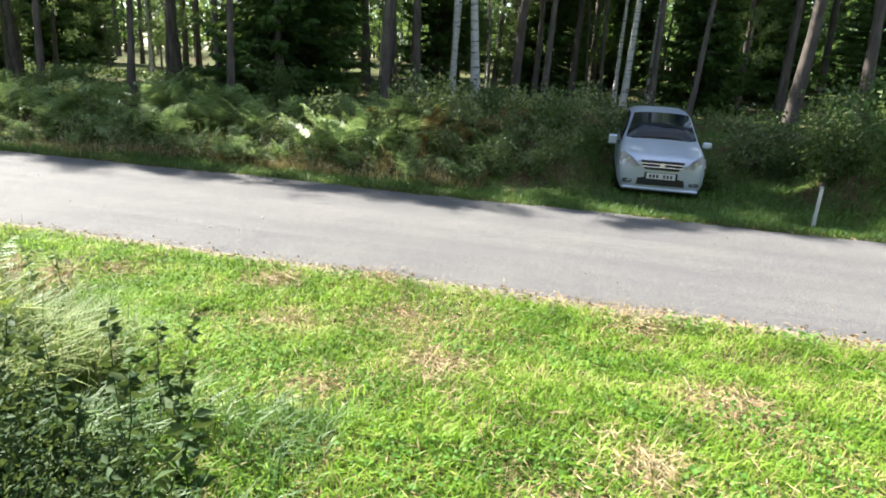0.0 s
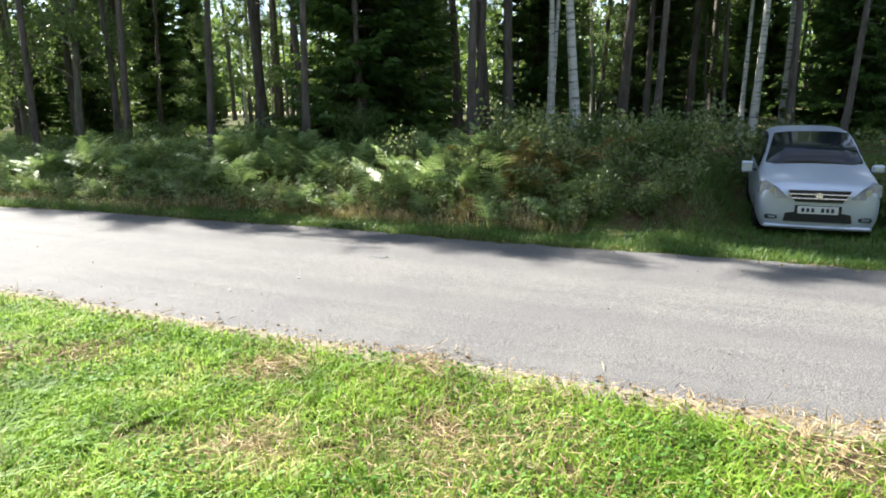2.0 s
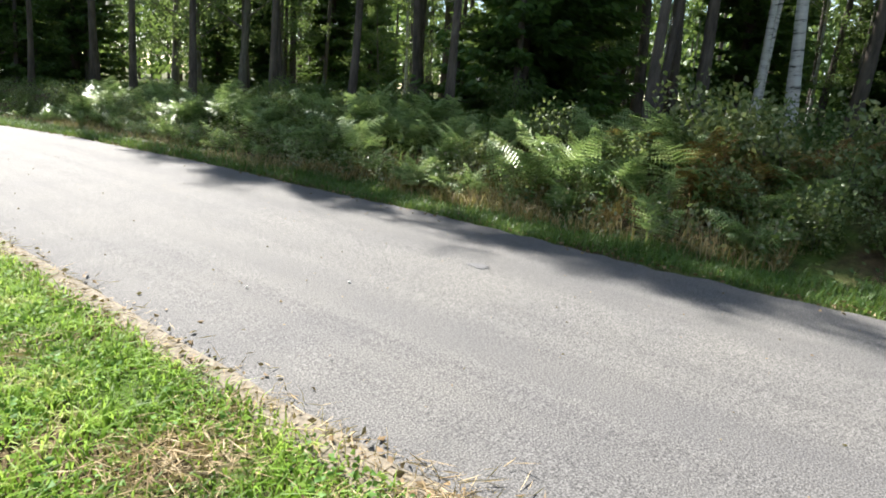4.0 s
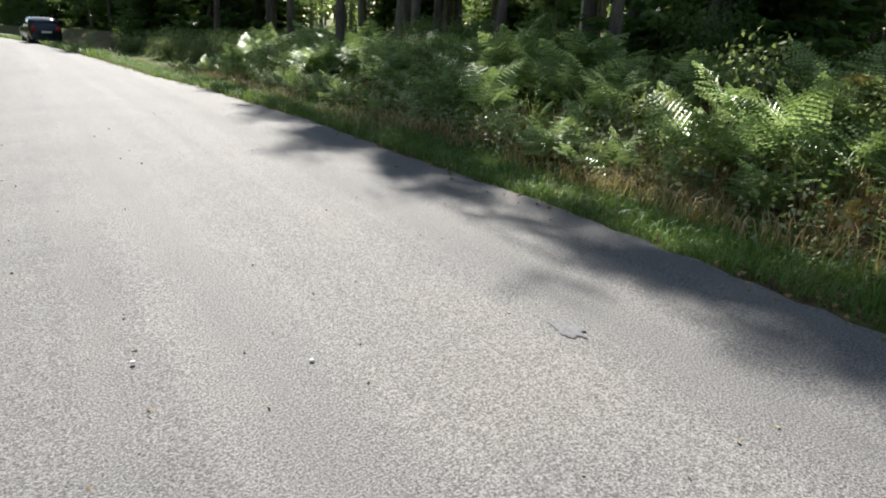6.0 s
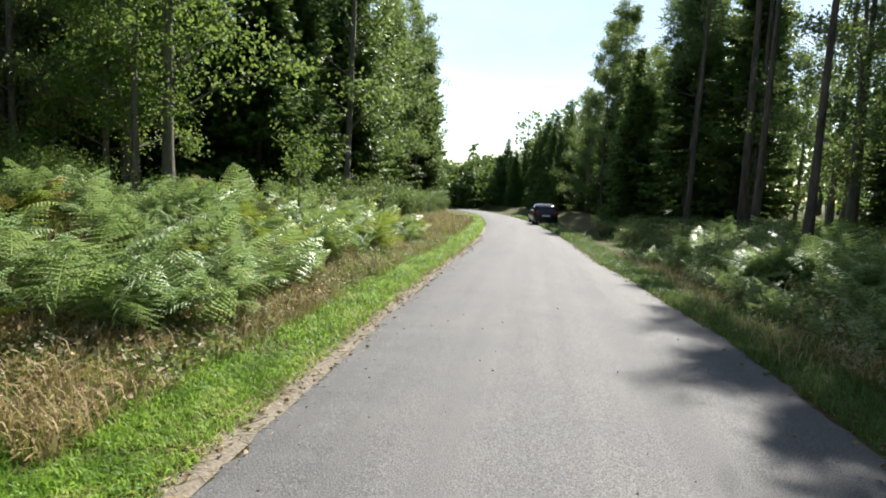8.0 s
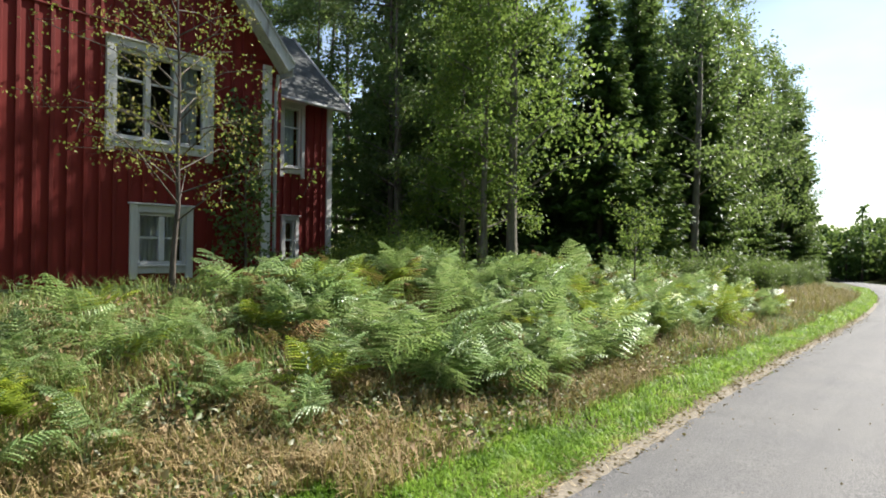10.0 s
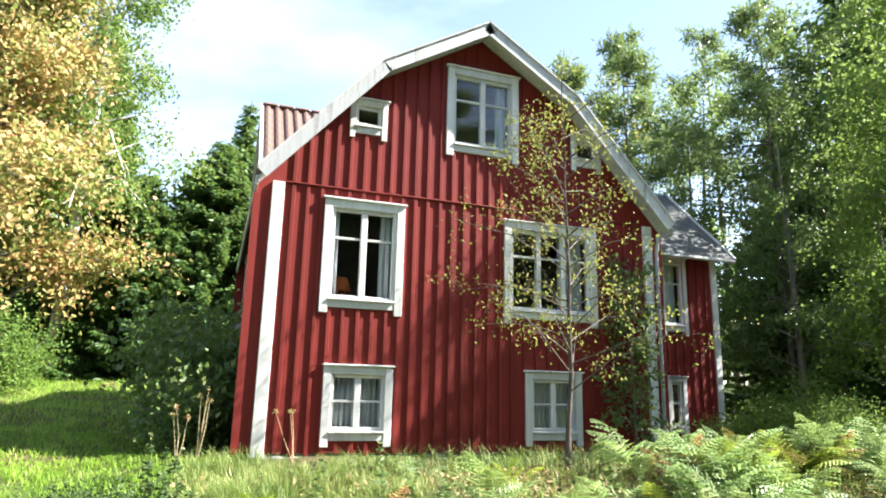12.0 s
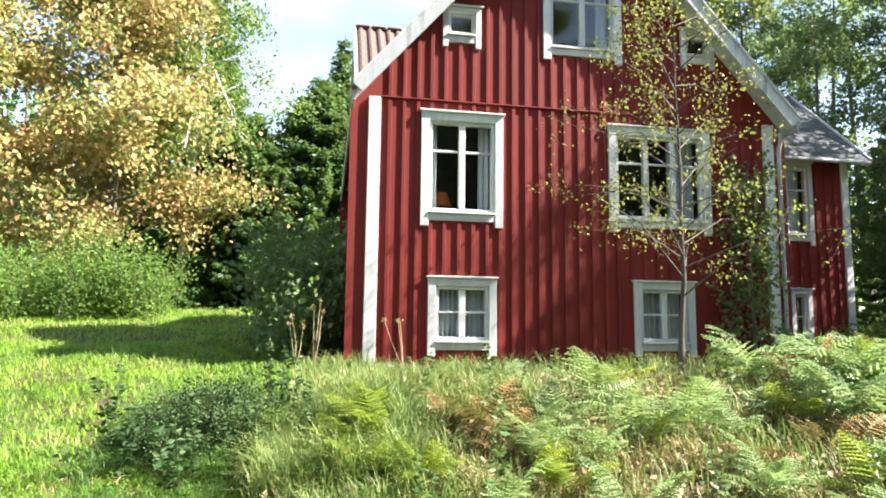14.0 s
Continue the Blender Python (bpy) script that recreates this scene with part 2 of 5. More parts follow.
M_CARGLASS = simple("dark_car_glass", (0.012, 0.016, 0.022), 0.06, 0.0, 0.1, 3, 0.0)
M_RUBBER = simple("black_rubber", (0.025, 0.025, 0.025), 0.8, 0, 0.2, 10, 0.2)
M_BLACKPLASTIC = simple("black_plastic", (0.02, 0.02, 0.022), 0.5)
M_CHROME = simple("chrome", (0.75, 0.75, 0.76), 0.15, 1.0, 0.05, 3, 0.0)
M_ALLOY = simple("alloy_rim", (0.5, 0.5, 0.52), 0.35, 0.9, 0.1, 5, 0.0)
M_LENS = simple("lamp_lens", (0.3, 0.34, 0.38), 0.08, 0.5, 0.35, 12, 0.0)
M_REDLENS = simple("rear_lens", (0.4, 0.02, 0.02), 0.15, 0, 0.1, 8, 0.0)
M_PLATE = simple("plate_white", (0.75, 0.76, 0.76), 0.4, 0, 0.05, 8, 0.0)
M_INK = simple("plate_ink", (0.03, 0.03, 0.04), 0.5, 0, 0.05, 8, 0.0)
M_PEBBLE = simple("pale_stone", (0.62, 0.6, 0.56), 0.8, 0, 0.2, 30, 0.3)
M_POST = paint_material("post_paint", (0.7, 0.69, 0.66), (0.3, 0.27, 0.22), 0.6, 0.7)


# ---- mesh helpers ----
def part(name, bm, material, parent=None, label=""):
    me = bpy.data.meshes.new(name)
    bmesh.ops.recalc_face_normals(bm, faces=bm.faces)
    bm.to_mesh(me)
    bm.free()
    me.materials.append(material)
    ob = new(name, me)
    if parent is not None:
        ob.parent = parent
    if label:
        ob["label"] = label
    return ob


def raw(name, verts, faces, material, parent=None, smooth=False):
    """A mesh from arrays: faces is (n, 3) or (n, 4)."""
    verts, faces = np.asarray(verts, dtype=np.float32), np.asarray(faces, dtype=np.int32)
    me = bpy.data.meshes.new(name)
    k = faces.shape[1]
    me.vertices.add(len(verts))
    me.vertices.foreach_set("co", verts.ravel())
    me.loops.add(faces.size)
    me.loops.foreach_set("vertex_index", faces.ravel())
    me.polygons.add(len(faces))
    me.polygons.foreach_set("loop_start", np.arange(0, faces.size, k, dtype=np.int32))
    if smooth:
        me.polygons.foreach_set("use_smooth", np.ones(len(faces), dtype=bool))
    me.update(calc_edges=True)
    me.materials.append(material)
    ob = new(name, me)
    if parent is not None:
        ob.parent = parent
    return ob


def box(bm, lo, hi, bev=0.0):
    r = bmesh.ops.create_cube(bm, size=1.0)
    for v in r["verts"]:
        for a in range(3):
            v.co[a] = lo[a] if v.co[a] < 0 else hi[a]
    if bev:
        es = list({e for v in r["verts"] for e in v.link_edges})
        bmesh.ops.bevel(bm, geom=es, offset=bev, segments=1, affect='EDGES')


def box_part(name, lo, hi, material, parent, bev=0.006, label=""):
    bm = bmesh.new()
    box(bm, lo, hi, bev)
    return part(name, bm, material, parent, label)


def prism(bm, poly, axis, a, b):
    """A closed prism: poly in the two other axes, from a to b along axis."""
    rest = [k for k in range(3) if k != axis]
    rings = []
    for t in (a, b):
        ring = []
        for p in poly:
            co = [0, 0, 0]
            co[axis], co[rest[0]], co[rest[1]] = t, p[0], p[1]
            ring.append(bm.verts.new(co))
        rings.append(ring)
    bm.faces.new(rings[0])
    bm.faces.new(rings[1][::-1])
    k = len(poly)
    for i in range(k):
        bm.faces.new((rings[0][i], rings[1][i], rings[1][(i + 1) % k], rings[0][(i + 1) % k]))


def empty(name, at=(0, 0, 0), label="", category="", group="", kind=""):
    e = new(name)
    e.location = at
    return tagged(e, label, category, group, kind)


def tubes(paths, sides=6):
    """Tapered tubes along polylines [(point, radius), ...]; returns verts, quads."""
    vs, fs, base = [], [], 0
    ang = np.linspace(0, 2 * math.pi, sides, endpoint=False)
    for path in paths:
        pts = np.array([p for p, _ in path], float)
        for k, (p, r) in enumerate(path):
            d = pts[min(k + 1, len(pts) - 1)] - pts[max(k - 1, 0)]
            d /= np.linalg.norm(d) + 1e-9
            u = np.cross(d, (0.31, 0.95, 0.05) if abs(d[2]) > 0.8 else (0, 0, 1))
            u /= np.linalg.norm(u) + 1e-9
            w = np.cross(d, u)
            vs.append(pts[k] + r * (np.outer(np.cos(ang), u) + np.outer(np.sin(ang), w)))
        for k in range(len(path) - 1):
            for s in range(sides):
                a, b = base + k * sides + s, base + k * sides + (s + 1) % sides
                fs.append((a, b, b + sides, a + sides))
        base += len(path) * sides
    return np.concatenate(vs), np.array(fs)


def unit(v):
    return v / (np.linalg.norm(v, axis=1, keepdims=True) + 1e-9)


def leaf_cloud(c, along, length, width, g, fold=0.25):
    """Diamond leaves, folded along the middle: base c, direction along; returns verts, triangles."""
    n = len(c)
    along = unit(along)
    side = unit(np.cross(along, g.normal(size=(n, 3))))
    up = np.cross(along, side)
    L, W = np.broadcast_to(length, n)[:, None], np.broadcast_to(width, n)[:, None]
    mid = c + along * L * 0.45
    v = np.stack([c, mid + side * W * 0.5 + up * W * fold, c + along * L, mid - side * W * 0.5 + up * W * fold], 1).reshape(-1, 3)
    b = (np.arange(n) * 4)[:, None]
    f = np.concatenate([b + [0, 1, 2], b + [0, 2, 3]])
    return v, f


def blades(c, height, width, lean, g):
    """Bent grass blades with five corners each; returns verts, triangles."""
    n = len(c)
    a = g.uniform(0, 2 * math.pi, n)
    d = np.stack([np.cos(a), np.sin(a), np.zeros(n)], 1)
    s = np.stack([-np.sin(a), np.cos(a), np.zeros(n)], 1)
    h, w, ln = height[:, None], np.broadcast_to(width, n)[:, None], lean[:, None]
    z = np.array([[0, 0, 1.0]])
    m = c + z * h * 0.55 + d * ln * h * 0.3
    t = c + z * h * (1 - 0.35 * ln) + d * ln * h
    v = np.stack([c - s * w, c + s * w, m + s * w * 0.8, m - s * w * 0.8, t], 1).reshape(-1, 3)
    b = (np.arange(n) * 5)[:, None]
    return v, np.concatenate([b + [0, 1, 2], b + [0, 2, 3], b + [3, 2, 4]])


# ---- the lie of the land ----
def smooth(t):
    t = np.clip(t, 0, 1)
    return t * t * (3 - 2 * t)


def bend(y):
    k = np.clip(np.asarray(y, float) - 18, 0, 110)
    return -0.0014 * k * k


def wave(x, y):
    return (np.sin(1.7 * x + 0.6 * y) + np.sin(0.9 * y - 1.3 * x + 1) + 0.6 * np.sin(3.1 * x + 2.3 * y)) / 2.6


def gz(x, y):
    """Height of the ground."""
    x, y = np.asarray(x, float), np.asarray(y, float)
    u = x - bend(y)
    z = -0.022 * np.clip(y - 15, 0, 90)
    low = -2.0 + 2.6 * smooth((y - 1.0) / 3.0)
    z = z + 1.03 * smooth((6.5 - u) / (6.5 - low)) + 0.075 * np.clip(-u - 0.8, 0, 45)
    pull = smooth((y + 5.2) / 1.2) * smooth((0.9 - y) / 1.2)
    z = z - 0.1 * pull * smooth((u - 11.6) / 1.2)
    z = z + (0.75 * smooth((u - 12.7) / 2.6)) * (1 - pull * smooth((19 - u) / 2)) + 0.03 * np.clip(u - 15, 0, 60)
    rough = smooth((7.0 - u) / 1.5) + smooth((u - 11.7) / 1.5)
    return z + 0.05 * wave(x, y) * rough + 0.02 * rough
ROAD_L = 7.17


def road_r(y):
    """Right edge of the asphalt, before the bend: wider at the pull-in."""
    return 11.66 - 0.85 * smooth((np.asarray(y, float) - 7) / 17)


def build_ground():
    xs = np.concatenate([[-700, -300, -140, -80], np.arange(-50, -6, 2.0), np.arange(-6, 18, 0.3), np.arange(18, 60, 2.0), [70, 100, 180, 350, 800]])
    ys = np.concatenate([[-700, -300, -140, -80], np.arange(-50, -8, 2.0), np.arange(-8, 26, 0.4), np.arange(26, 140, 2.0), [150, 180, 300, 800]])
    X, Y = np.meshgrid(xs, ys)
    u = X - bend(Y)
    Z = gz(X, Y) - 0.05 * ((u > ROAD_L + 0.15) & (u < road_r(Y) - 0.15))
    v = np.stack([X, Y, Z], -1).reshape(-1, 3)
    nx, ny = len(xs), len(ys)
    i, j = np.meshgrid(np.arange(nx - 1), np.arange(ny - 1))
    a = (j * nx + i).ravel()
    g = raw("ground", v, np.stack([a, a + 1, a + nx + 1, a + nx], 1), M_GROUND, smooth=True)
    tagged(g, "mossy brown soil of a wooded roadside bank", "ground", kind="structure")


def build_road():
    ys = np.concatenate([np.arange(-40, -6, 1.0), np.arange(-6, 26, 0.15), np.arange(26, 130, 0.8)])
    g = np.random.default_rng(3)
    nl, nr = g.normal(0, 0.03, len(ys)), g.normal(0, 0.03, len(ys))
    nl, nr = nl + 0.06 * np.sin(ys * 1.3) * np.sin(ys * 0.37), nr + 0.06 * np.sin(ys * 1.1 + 2)
    cols = []
    for k, s in enumerate((0.0, 0.03, 0.25, 0.5, 0.75, 0.97, 1.0)):
        L, R = ROAD_L + nl + bend(ys), road_r(ys) + nr + bend(ys)
        x = L * (1 - s) + R * s
        z = gz(x, ys) + (0.012 + 0.035 * (1 - (2 * s - 1) ** 2) if 0 < s < 1 else -0.03)
        cols.append(np.stack([x, ys, z], 1))
    v = np.stack(cols, 1).reshape(-1, 3)
    n, k = len(ys), 7
    i, j = np.meshgrid(np.arange(k - 1), np.arange(n - 1))
    a = (j * k + i).ravel()
    r = raw("road", v, np.stack([a, a + 1, a + k + 1, a + k], 1), M_ASPHALT, smooth=True)
    tagged(r, "narrow worn light-grey asphalt road without markings", "road", kind="structure")


def build_shoulder():
    """A strip of trodden sand and grit between the asphalt and the verge."""
    ys = np.arange(-8, 40, 0.2)
    g = np.random.default_rng(4)
    out = 0.2 + 0.1 * np.sin(ys * 0.8 + 1) * np.sin(ys * 0.31) + g.normal(0, 0.03, len(ys))
    cols = []
    for s, lift in ((0.0, -0.02), (0.3, 0.014), (0.8, 0.016), (1.0, 0.0)):
        x = ROAD_L + 0.1 + bend(ys) - (out + 0.1) * (1 - s)
        cols.append(np.stack([x, ys, gz(x, ys) + lift], 1))
    v = np.stack(cols, 1).reshape(-1, 3)
    i, j = np.meshgrid(np.arange(3), np.arange(len(ys) - 1))
    a = (j * 4 + i).ravel()
    r = raw("shoulder", v, np.stack([a, a + 1, a + 5, a + 4], 1), M_SAND, smooth=True)
    tagged(r, "narrow sandy brown shoulder along the asphalt edge", "road shoulder", kind="structure")


build_ground()
build_shoulder()
build_road()


# ---- the red house ----
XW = -0.84           # outer face of the gable boards
YL, YR, ZB = 3.48, 10.42, 1.12
PROFILE = [(3.18, 5.23), (5.03, 7.34), (6.93, 8.46), (8.71, 7.34), (10.69, 5.17)]   # outer line of the roof over the gable


def roof_line(y, drop=0.0):
    ys, zs = [p[0] for p in PROFILE], [p[1] for p in PROFILE]
    return float(np.interp(y, ys, zs)) - drop


def wall_mesh(bm, axis, a, b, lo, hi, zb, top, holes, breaks=()):
    """A wall with openings: axis is its normal (0 or 1), a to b its thickness, lo to hi its run, top(s) its upper edge."""
    cuts = sorted({lo, hi, *breaks, *[h[0] for h in holes], *[h[1] for h in holes]})
    for s0, s1 in zip(cuts, cuts[1:]):
        mid = (s0 + s1) / 2
        spans, z = [], zb
        for h in sorted([h for h in holes if h[0] < mid < h[1]], key=lambda h: h[2]):
            spans.append((z, h[2], False))
            z = h[3]
        spans.append((z, None, True))
        for z0, z1, last in spans:
            t0, t1 = (top(s0), top(s1)) if last else (z1, z1)
            prism(bm, [(s0, z0), (s1, z0), (s1, t1), (s0, t0)], axis, a, b)
    # weld the pieces into one board wall
    bmesh.ops.remove_doubles(bm, verts=bm.verts, dist=0.0005)
    bm.verts.index_update()
    seen = {}
    for f in bm.faces:
        seen.setdefault(frozenset(v.index for v in f.verts), []).append(f)
    bmesh.ops.delete(bm, geom=[f for fs in seen.values() if len(fs) > 1 for f in fs], context='FACES_ONLY')


def window(house, axis, face, s0, s1, z0, z1, lights, transom, out, label, trim=0.13, sill=True, curtain=None, proud=0.0):
    """A white casement window with trim: face is the wall plane, s0..s1 and z0..z1 the outer trim, out the outward sign."""
    w = empty("window")
    w.parent = house
    w["label"] = label

    def bx(name, sa, sb, za, zb, d0, d1, material, bev=0.006):
        lo, hi = [0, 0, za], [0, 0, zb]
        other = 1 - axis
        lo[other], hi[other] = sa, sb
        lo[axis], hi[axis] = sorted((face + out * d0, face + out * (d1 + proud)))
        return box_part(name, lo, hi, material, w, bev)
    bx("trim", s0, s0 + trim, z0 - 0.09, z1, -0.02, 0.05, M_WHITE)
    bx("trim", s1 - trim, s1, z0 - 0.09, z1, -0.02, 0.05, M_WHITE)
    bx("trim", s0 + trim, s1 - trim, z1 - trim, z1 - 0.002, -0.02, 0.046, M_WHITE)
    bx("head_board", s0 - 0.03, s1 + 0.03, z1, z1 + 0.03, -0.02, 0.085, M_WHITE)
    if sill:
        bx("window_sill", s0 + trim, s1 - trim, z0, z0 + 0.11, -0.02, 0.04, M_WHITE)
        bx("sill_ledge", s0 + trim, s1 - trim, z0 + 0.112, z0 + 0.145, -0.05, 0.075, M_WHITE)
    a, b, c, d = s0 + trim, s1 - trim, z0 + 0.145, z1 - trim
    f = 0.055
    bx("frame", a, a + f, c, d, -0.09, 0.0, M_WHITE)
    bx("frame", b - f, b, c, d, -0.09, 0.0, M_WHITE)
    bx("frame", a + f, b - f, d - f, d, -0.09, -0.002, M_WHITE)
    bx("frame", a + f, b - f, c, c + f, -0.09, -0.002, M_WHITE)
    step = (b - a - 2 * f) / lights
    m = 0.05 if lights < 3 else 0.045
    for k in range(1, lights):
        s = a + f + k * step
        bx("mullion", s - m, s + m, c + f, d - f, -0.09, 0.006, M_WHITE)
    for k in range(lights):
        l0 = a + f + k * step + (m if k else 0)
        l1 = a + f + (k + 1) * step - (m if k < lights - 1 else 0)
        q = c + f + (d - c - 2 * f) * transom
        edges = [(c + f, d - f)] if transom <= 0 else [(c + f, q - 0.018), (q + 0.018, d - f)]
        if transom > 0:
            bx("glazing_bar", l0, l1, q - 0.018, q + 0.018, -0.075, -0.02, M_WHITE, 0.004)
        for e0, e1 in edges:
            p = bx("pane", l0 - 0.004, l1 + 0.004, e0 - 0.004, e1 + 0.004, -0.054, -0.048, M_PANE, 0)
            p.visible_shadow = False
    if curtain:
        for g0, g1 in curtain:
            n = max(6, int((g1 - g0) * 40))
            bm = bmesh.new()
            cols = []
            for i in range(n + 1):
                s = g0 + (g1 - g0) * i / n
                dpt = face - out * (0.2 + 0.025 * math.sin(i * 1.9) + 0.012 * math.sin(i * 0.7))
                co = [[0, 0, c + 0.02], [0, 0, d]]
                for k in co:
                    k[axis], k[1 - axis] = dpt, s
                cols.append([bm.verts.new(k) for k in co])
            for i in range(n):
                bm.faces.new((cols[i][0], cols[i + 1][0], cols[i + 1][1], cols[i][1]))
            ob = part("curtain", bm, M_CURTAIN, w, "pale hanging curtain")
            sol = ob.modifiers.new("thickness", 'SOLIDIFY')
            sol.thickness = 0.004
    return w


def slab(bm, p, q, axis, a, b, thick):
    """A roof slab: section from p to q in the plane across axis, running from a to b."""
    d = Vector((q[0] - p[0], q[1] - p[1])).normalized()
    nrm = Vector((-d[1], d[0])) * (1 if d[0] > 0 else -1)
    n2 = nrm * -thick
    prism(bm, [p, q, (q[0] + n2[0], q[1] + n2[1]), (p[0] + n2[0], p[1] + n2[1])], axis, a, b)


def build_house():
    h = empty("house", (0, 0, 0), "red-painted wooden cottage with white trim and gambrel roof", "house")
    back = -8.6
    gable_windows = [
        (4.28, 5.60, 3.29, 5.02, 2, 0.68, 0.13, "tall white two-light window with dark glass", [(4.44, 4.56), (5.24, 5.46)]),
        (7.40, 9.23, 3.30, 4.99, 3, 0.68, 0.13, "wide white three-light window with dark glass", [(8.55, 9.05)]),
        (4.42, 5.50, 1.30, 2.40, 2, 0.52, 0.12, "small white ground-floor window with pale curtains", [(4.56, 5.36)]),
        (7.80, 8.87, 1.30, 2.41, 2, 0.52, 0.12, "small white ground-floor window with pale curtains", [(7.94, 8.73)]),
        (6.29, 7.67, 6.14, 7.72, 2, 0.66, 0.13, "white attic window with two lights", [(7.3, 7.5)]),
        (4.60, 5.23, 6.20, 6.80, 1, 0.0, 0.09, "tiny square white attic window", None),
        (8.76, 9.38, 6.20, 6.80, 1, 0.0, 0.09, "tiny square white attic window", None),
    ]
    holes = [(w[0] + 0.06, w[1] - 0.06, w[2] + 0.07, w[3] - 0.06) for w in gable_windows]
    bm = bmesh.new()
    wall_mesh(bm, 0, XW - 0.16, XW, YL, YR, ZB, lambda s: roof_line(s, 0.12), holes, [p[0] for p in PROFILE])
    part("gable_wall", bm, M_RED, h)
    side = [(-3.0, -1.9, 3.29, 5.02), (-7.3, -6.2, 3.29, 5.02)]
    bm = bmesh.new()
    wall_mesh(bm, 1, YL, YL + 0.16, back, XW - 0.161, ZB, lambda s: 5.5, [(a + 0.06, b - 0.06, c + 0.07, d - 0.06) for a, b, c, d in side])
    part("side_wall", bm, M_RED, h)
    bm = bmesh.new()
    wall_mesh(bm, 1, YR - 0.16, YR, back, XW - 0.161, ZB, lambda s: 5.5, [])
    part("side_wall", bm, M_RED, h)
    bm = bmesh.new()
    wall_mesh(bm, 0, back - 0.16, back, YL, YR, ZB, lambda s: roof_line(s, 0.12), [], [p[0] for p in PROFILE])
    part("rear_wall", bm, M_RED, h)
    for k in (2.9, 5.6):
        box_part("storey_floor", (back + 0.01, YL + 0.17, k - 0.1), (XW - 0.17, YR - 0.17, k), M_INSIDE, h, 0)
    box_part("partition", (-3.4, YL + 0.17, 1.2), (-3.3, YR - 0.17, 5.4), M_INSIDE, h, 0)
    box_part("foundation", (back + 0.02, YL + 0.04, 0.35), (XW - 0.05, YR - 0.04, ZB - 0.004), M_STONE, h, 0.02, "grey mortared stone plinth")
    for a, b in ((0.10, 0.9), (1.3, 2.1), (2.6, 3.2)):
        box_part("foundation_stone", (XW - 0.06, YL + a, 0.7), (XW + 0.02, YL + b, ZB - 0.03), M_STONE, h, 0.03)

    # roof: four slabs of the gambrel, bargeboards and caps on both sides
    for p, q in zip(PROFILE, PROFILE[1:]):
        bm = bmesh.new()
        slab(bm, p, q, 0, back - 0.45, XW + 0.38, 0.07)
        part("roof", bm, M_TILE, h, "weathered clay-tile roof slope")
        for x0, x1 in ((XW + 0.382, XW + 0.42),):
            bm = bmesh.new()
            slab(bm, (p[0], p[1] + 0.03), (q[0], q[1] + 0.03), 0, x0, x1, 0.2)
            part("bargeboard", bm, M_GREYWHITE, h, "weathered white bargeboard")
        bm = bmesh.new()
        slab(bm, (p[0], p[1] + 0.06), (q[0], q[1] + 0.06), 0, XW + 0.2, XW + 0.45, 0.028)
        part("verge_cap", bm, M_GREYWHITE, h, "weathered white verge board")
        bm = bmesh.new()
        slab(bm, (p[0] + (0.03 if p[0] < 7 else 0), p[1] - 0.1), (q[0], q[1] - 0.1), 0, XW + 0.01, XW + 0.38, 0.02)
        part("soffit", bm, M_GREYWHITE, h)
    for y0 in (3.2, 10.67):
        box_part("eave_board", (back - 0.4, y0 - 0.02, 5.0), (XW + 0.38, y0 + 0.02, 5.15), M_GREYWHITE, h)

    # corner boards, storey band, battens
    box_part("corner_board", (XW - 0.02, YL - 0.03, ZB - 0.05), (XW + 0.045, YL + 0.16, 5.2), M_WHITE, h, 0.008)
    box_part("corner_board", (XW - 0.22, YL - 0.055, ZB - 0.05), (XW - 0.021, YL - 0.012, 5.2), M_WHITE, h, 0.008)
    box_part("corner_board", (XW - 0.02, YR - 0.16, ZB - 0.05), (XW + 0.045, YR + 0.03, 5.2), M_WHITE, h, 0.008)
    box_part("corner_board", (XW - 0.2, YR + 0.002, ZB - 0.05), (XW - 0.021, YR + 0.04, 5.2), M_WHITE, h, 0.008)
    box_part("storey_band", (XW, YL + 0.161, 5.2), (XW + 0.04, YR - 0.161, 5.225), M_RED, h)
    step, k = 0.225, 0
    y = YL + 0.3
    g = np.random.default_rng(5)
    while y < YR - 0.2:
        w = 0.028 + g.uniform(-0.003, 0.004)
        spans = []
        for lo, hi in ((ZB - 0.02 + g.uniform(-0.02, 0.02), 5.198), (5.227, roof_line(y, 0.16))):
            segs = [(lo, hi)]
            for ww in gable_windows:
                if ww[0] - w < y < ww[1] + w:
                    cut = []
                    for a, b in segs:
                        if ww[2] - 0.1 > a:
                            cut.append((a, min(b, ww[2] - 0.0)))
                        if ww[3] + 0.035 < b:
                            cut.append((max(a, ww[3] + 0.035), b))
                    segs = cut
            spans += [s for s in segs if s[1] - s[0] > 0.08]
        for a, b in spans:
            box_part("batten", (XW + 0.001, y - w, a), (XW + 0.027, y + w, b), M_RED, h, 0.005)
        y += step + g.uniform(-0.012, 0.012)
    for k in range(30):
        x = XW - 0.4 - 0.25 * k
        if not any(a - 0.03 < x < b + 0.03 for a, b, c, d in side):
            box_part("batten", (x - 0.028, YL - 0.014, ZB), (x + 0.028, YL - 0.001, 5.0), M_RED, h, 0.005)

    for s0, s1, z0, z1, n, tr, t, lab, cur in gable_windows:
        window(h, 0, XW, s0, s1, z0, z1, n, tr, 1, lab, t, True, cur)
    for a, b, c, d in side:
        window(h, 1, YL, a, b, c, d, 2, 0.68, -1, "white side window seen edge-on", proud=0.07)
    box_part("side_shelf", (-2.9, YL - 0.35, 2.98), (-2.0, YL - 0.03, 3.05), M_GREYWHITE, h, 0.01, "grey wooden ledge on the side wall")

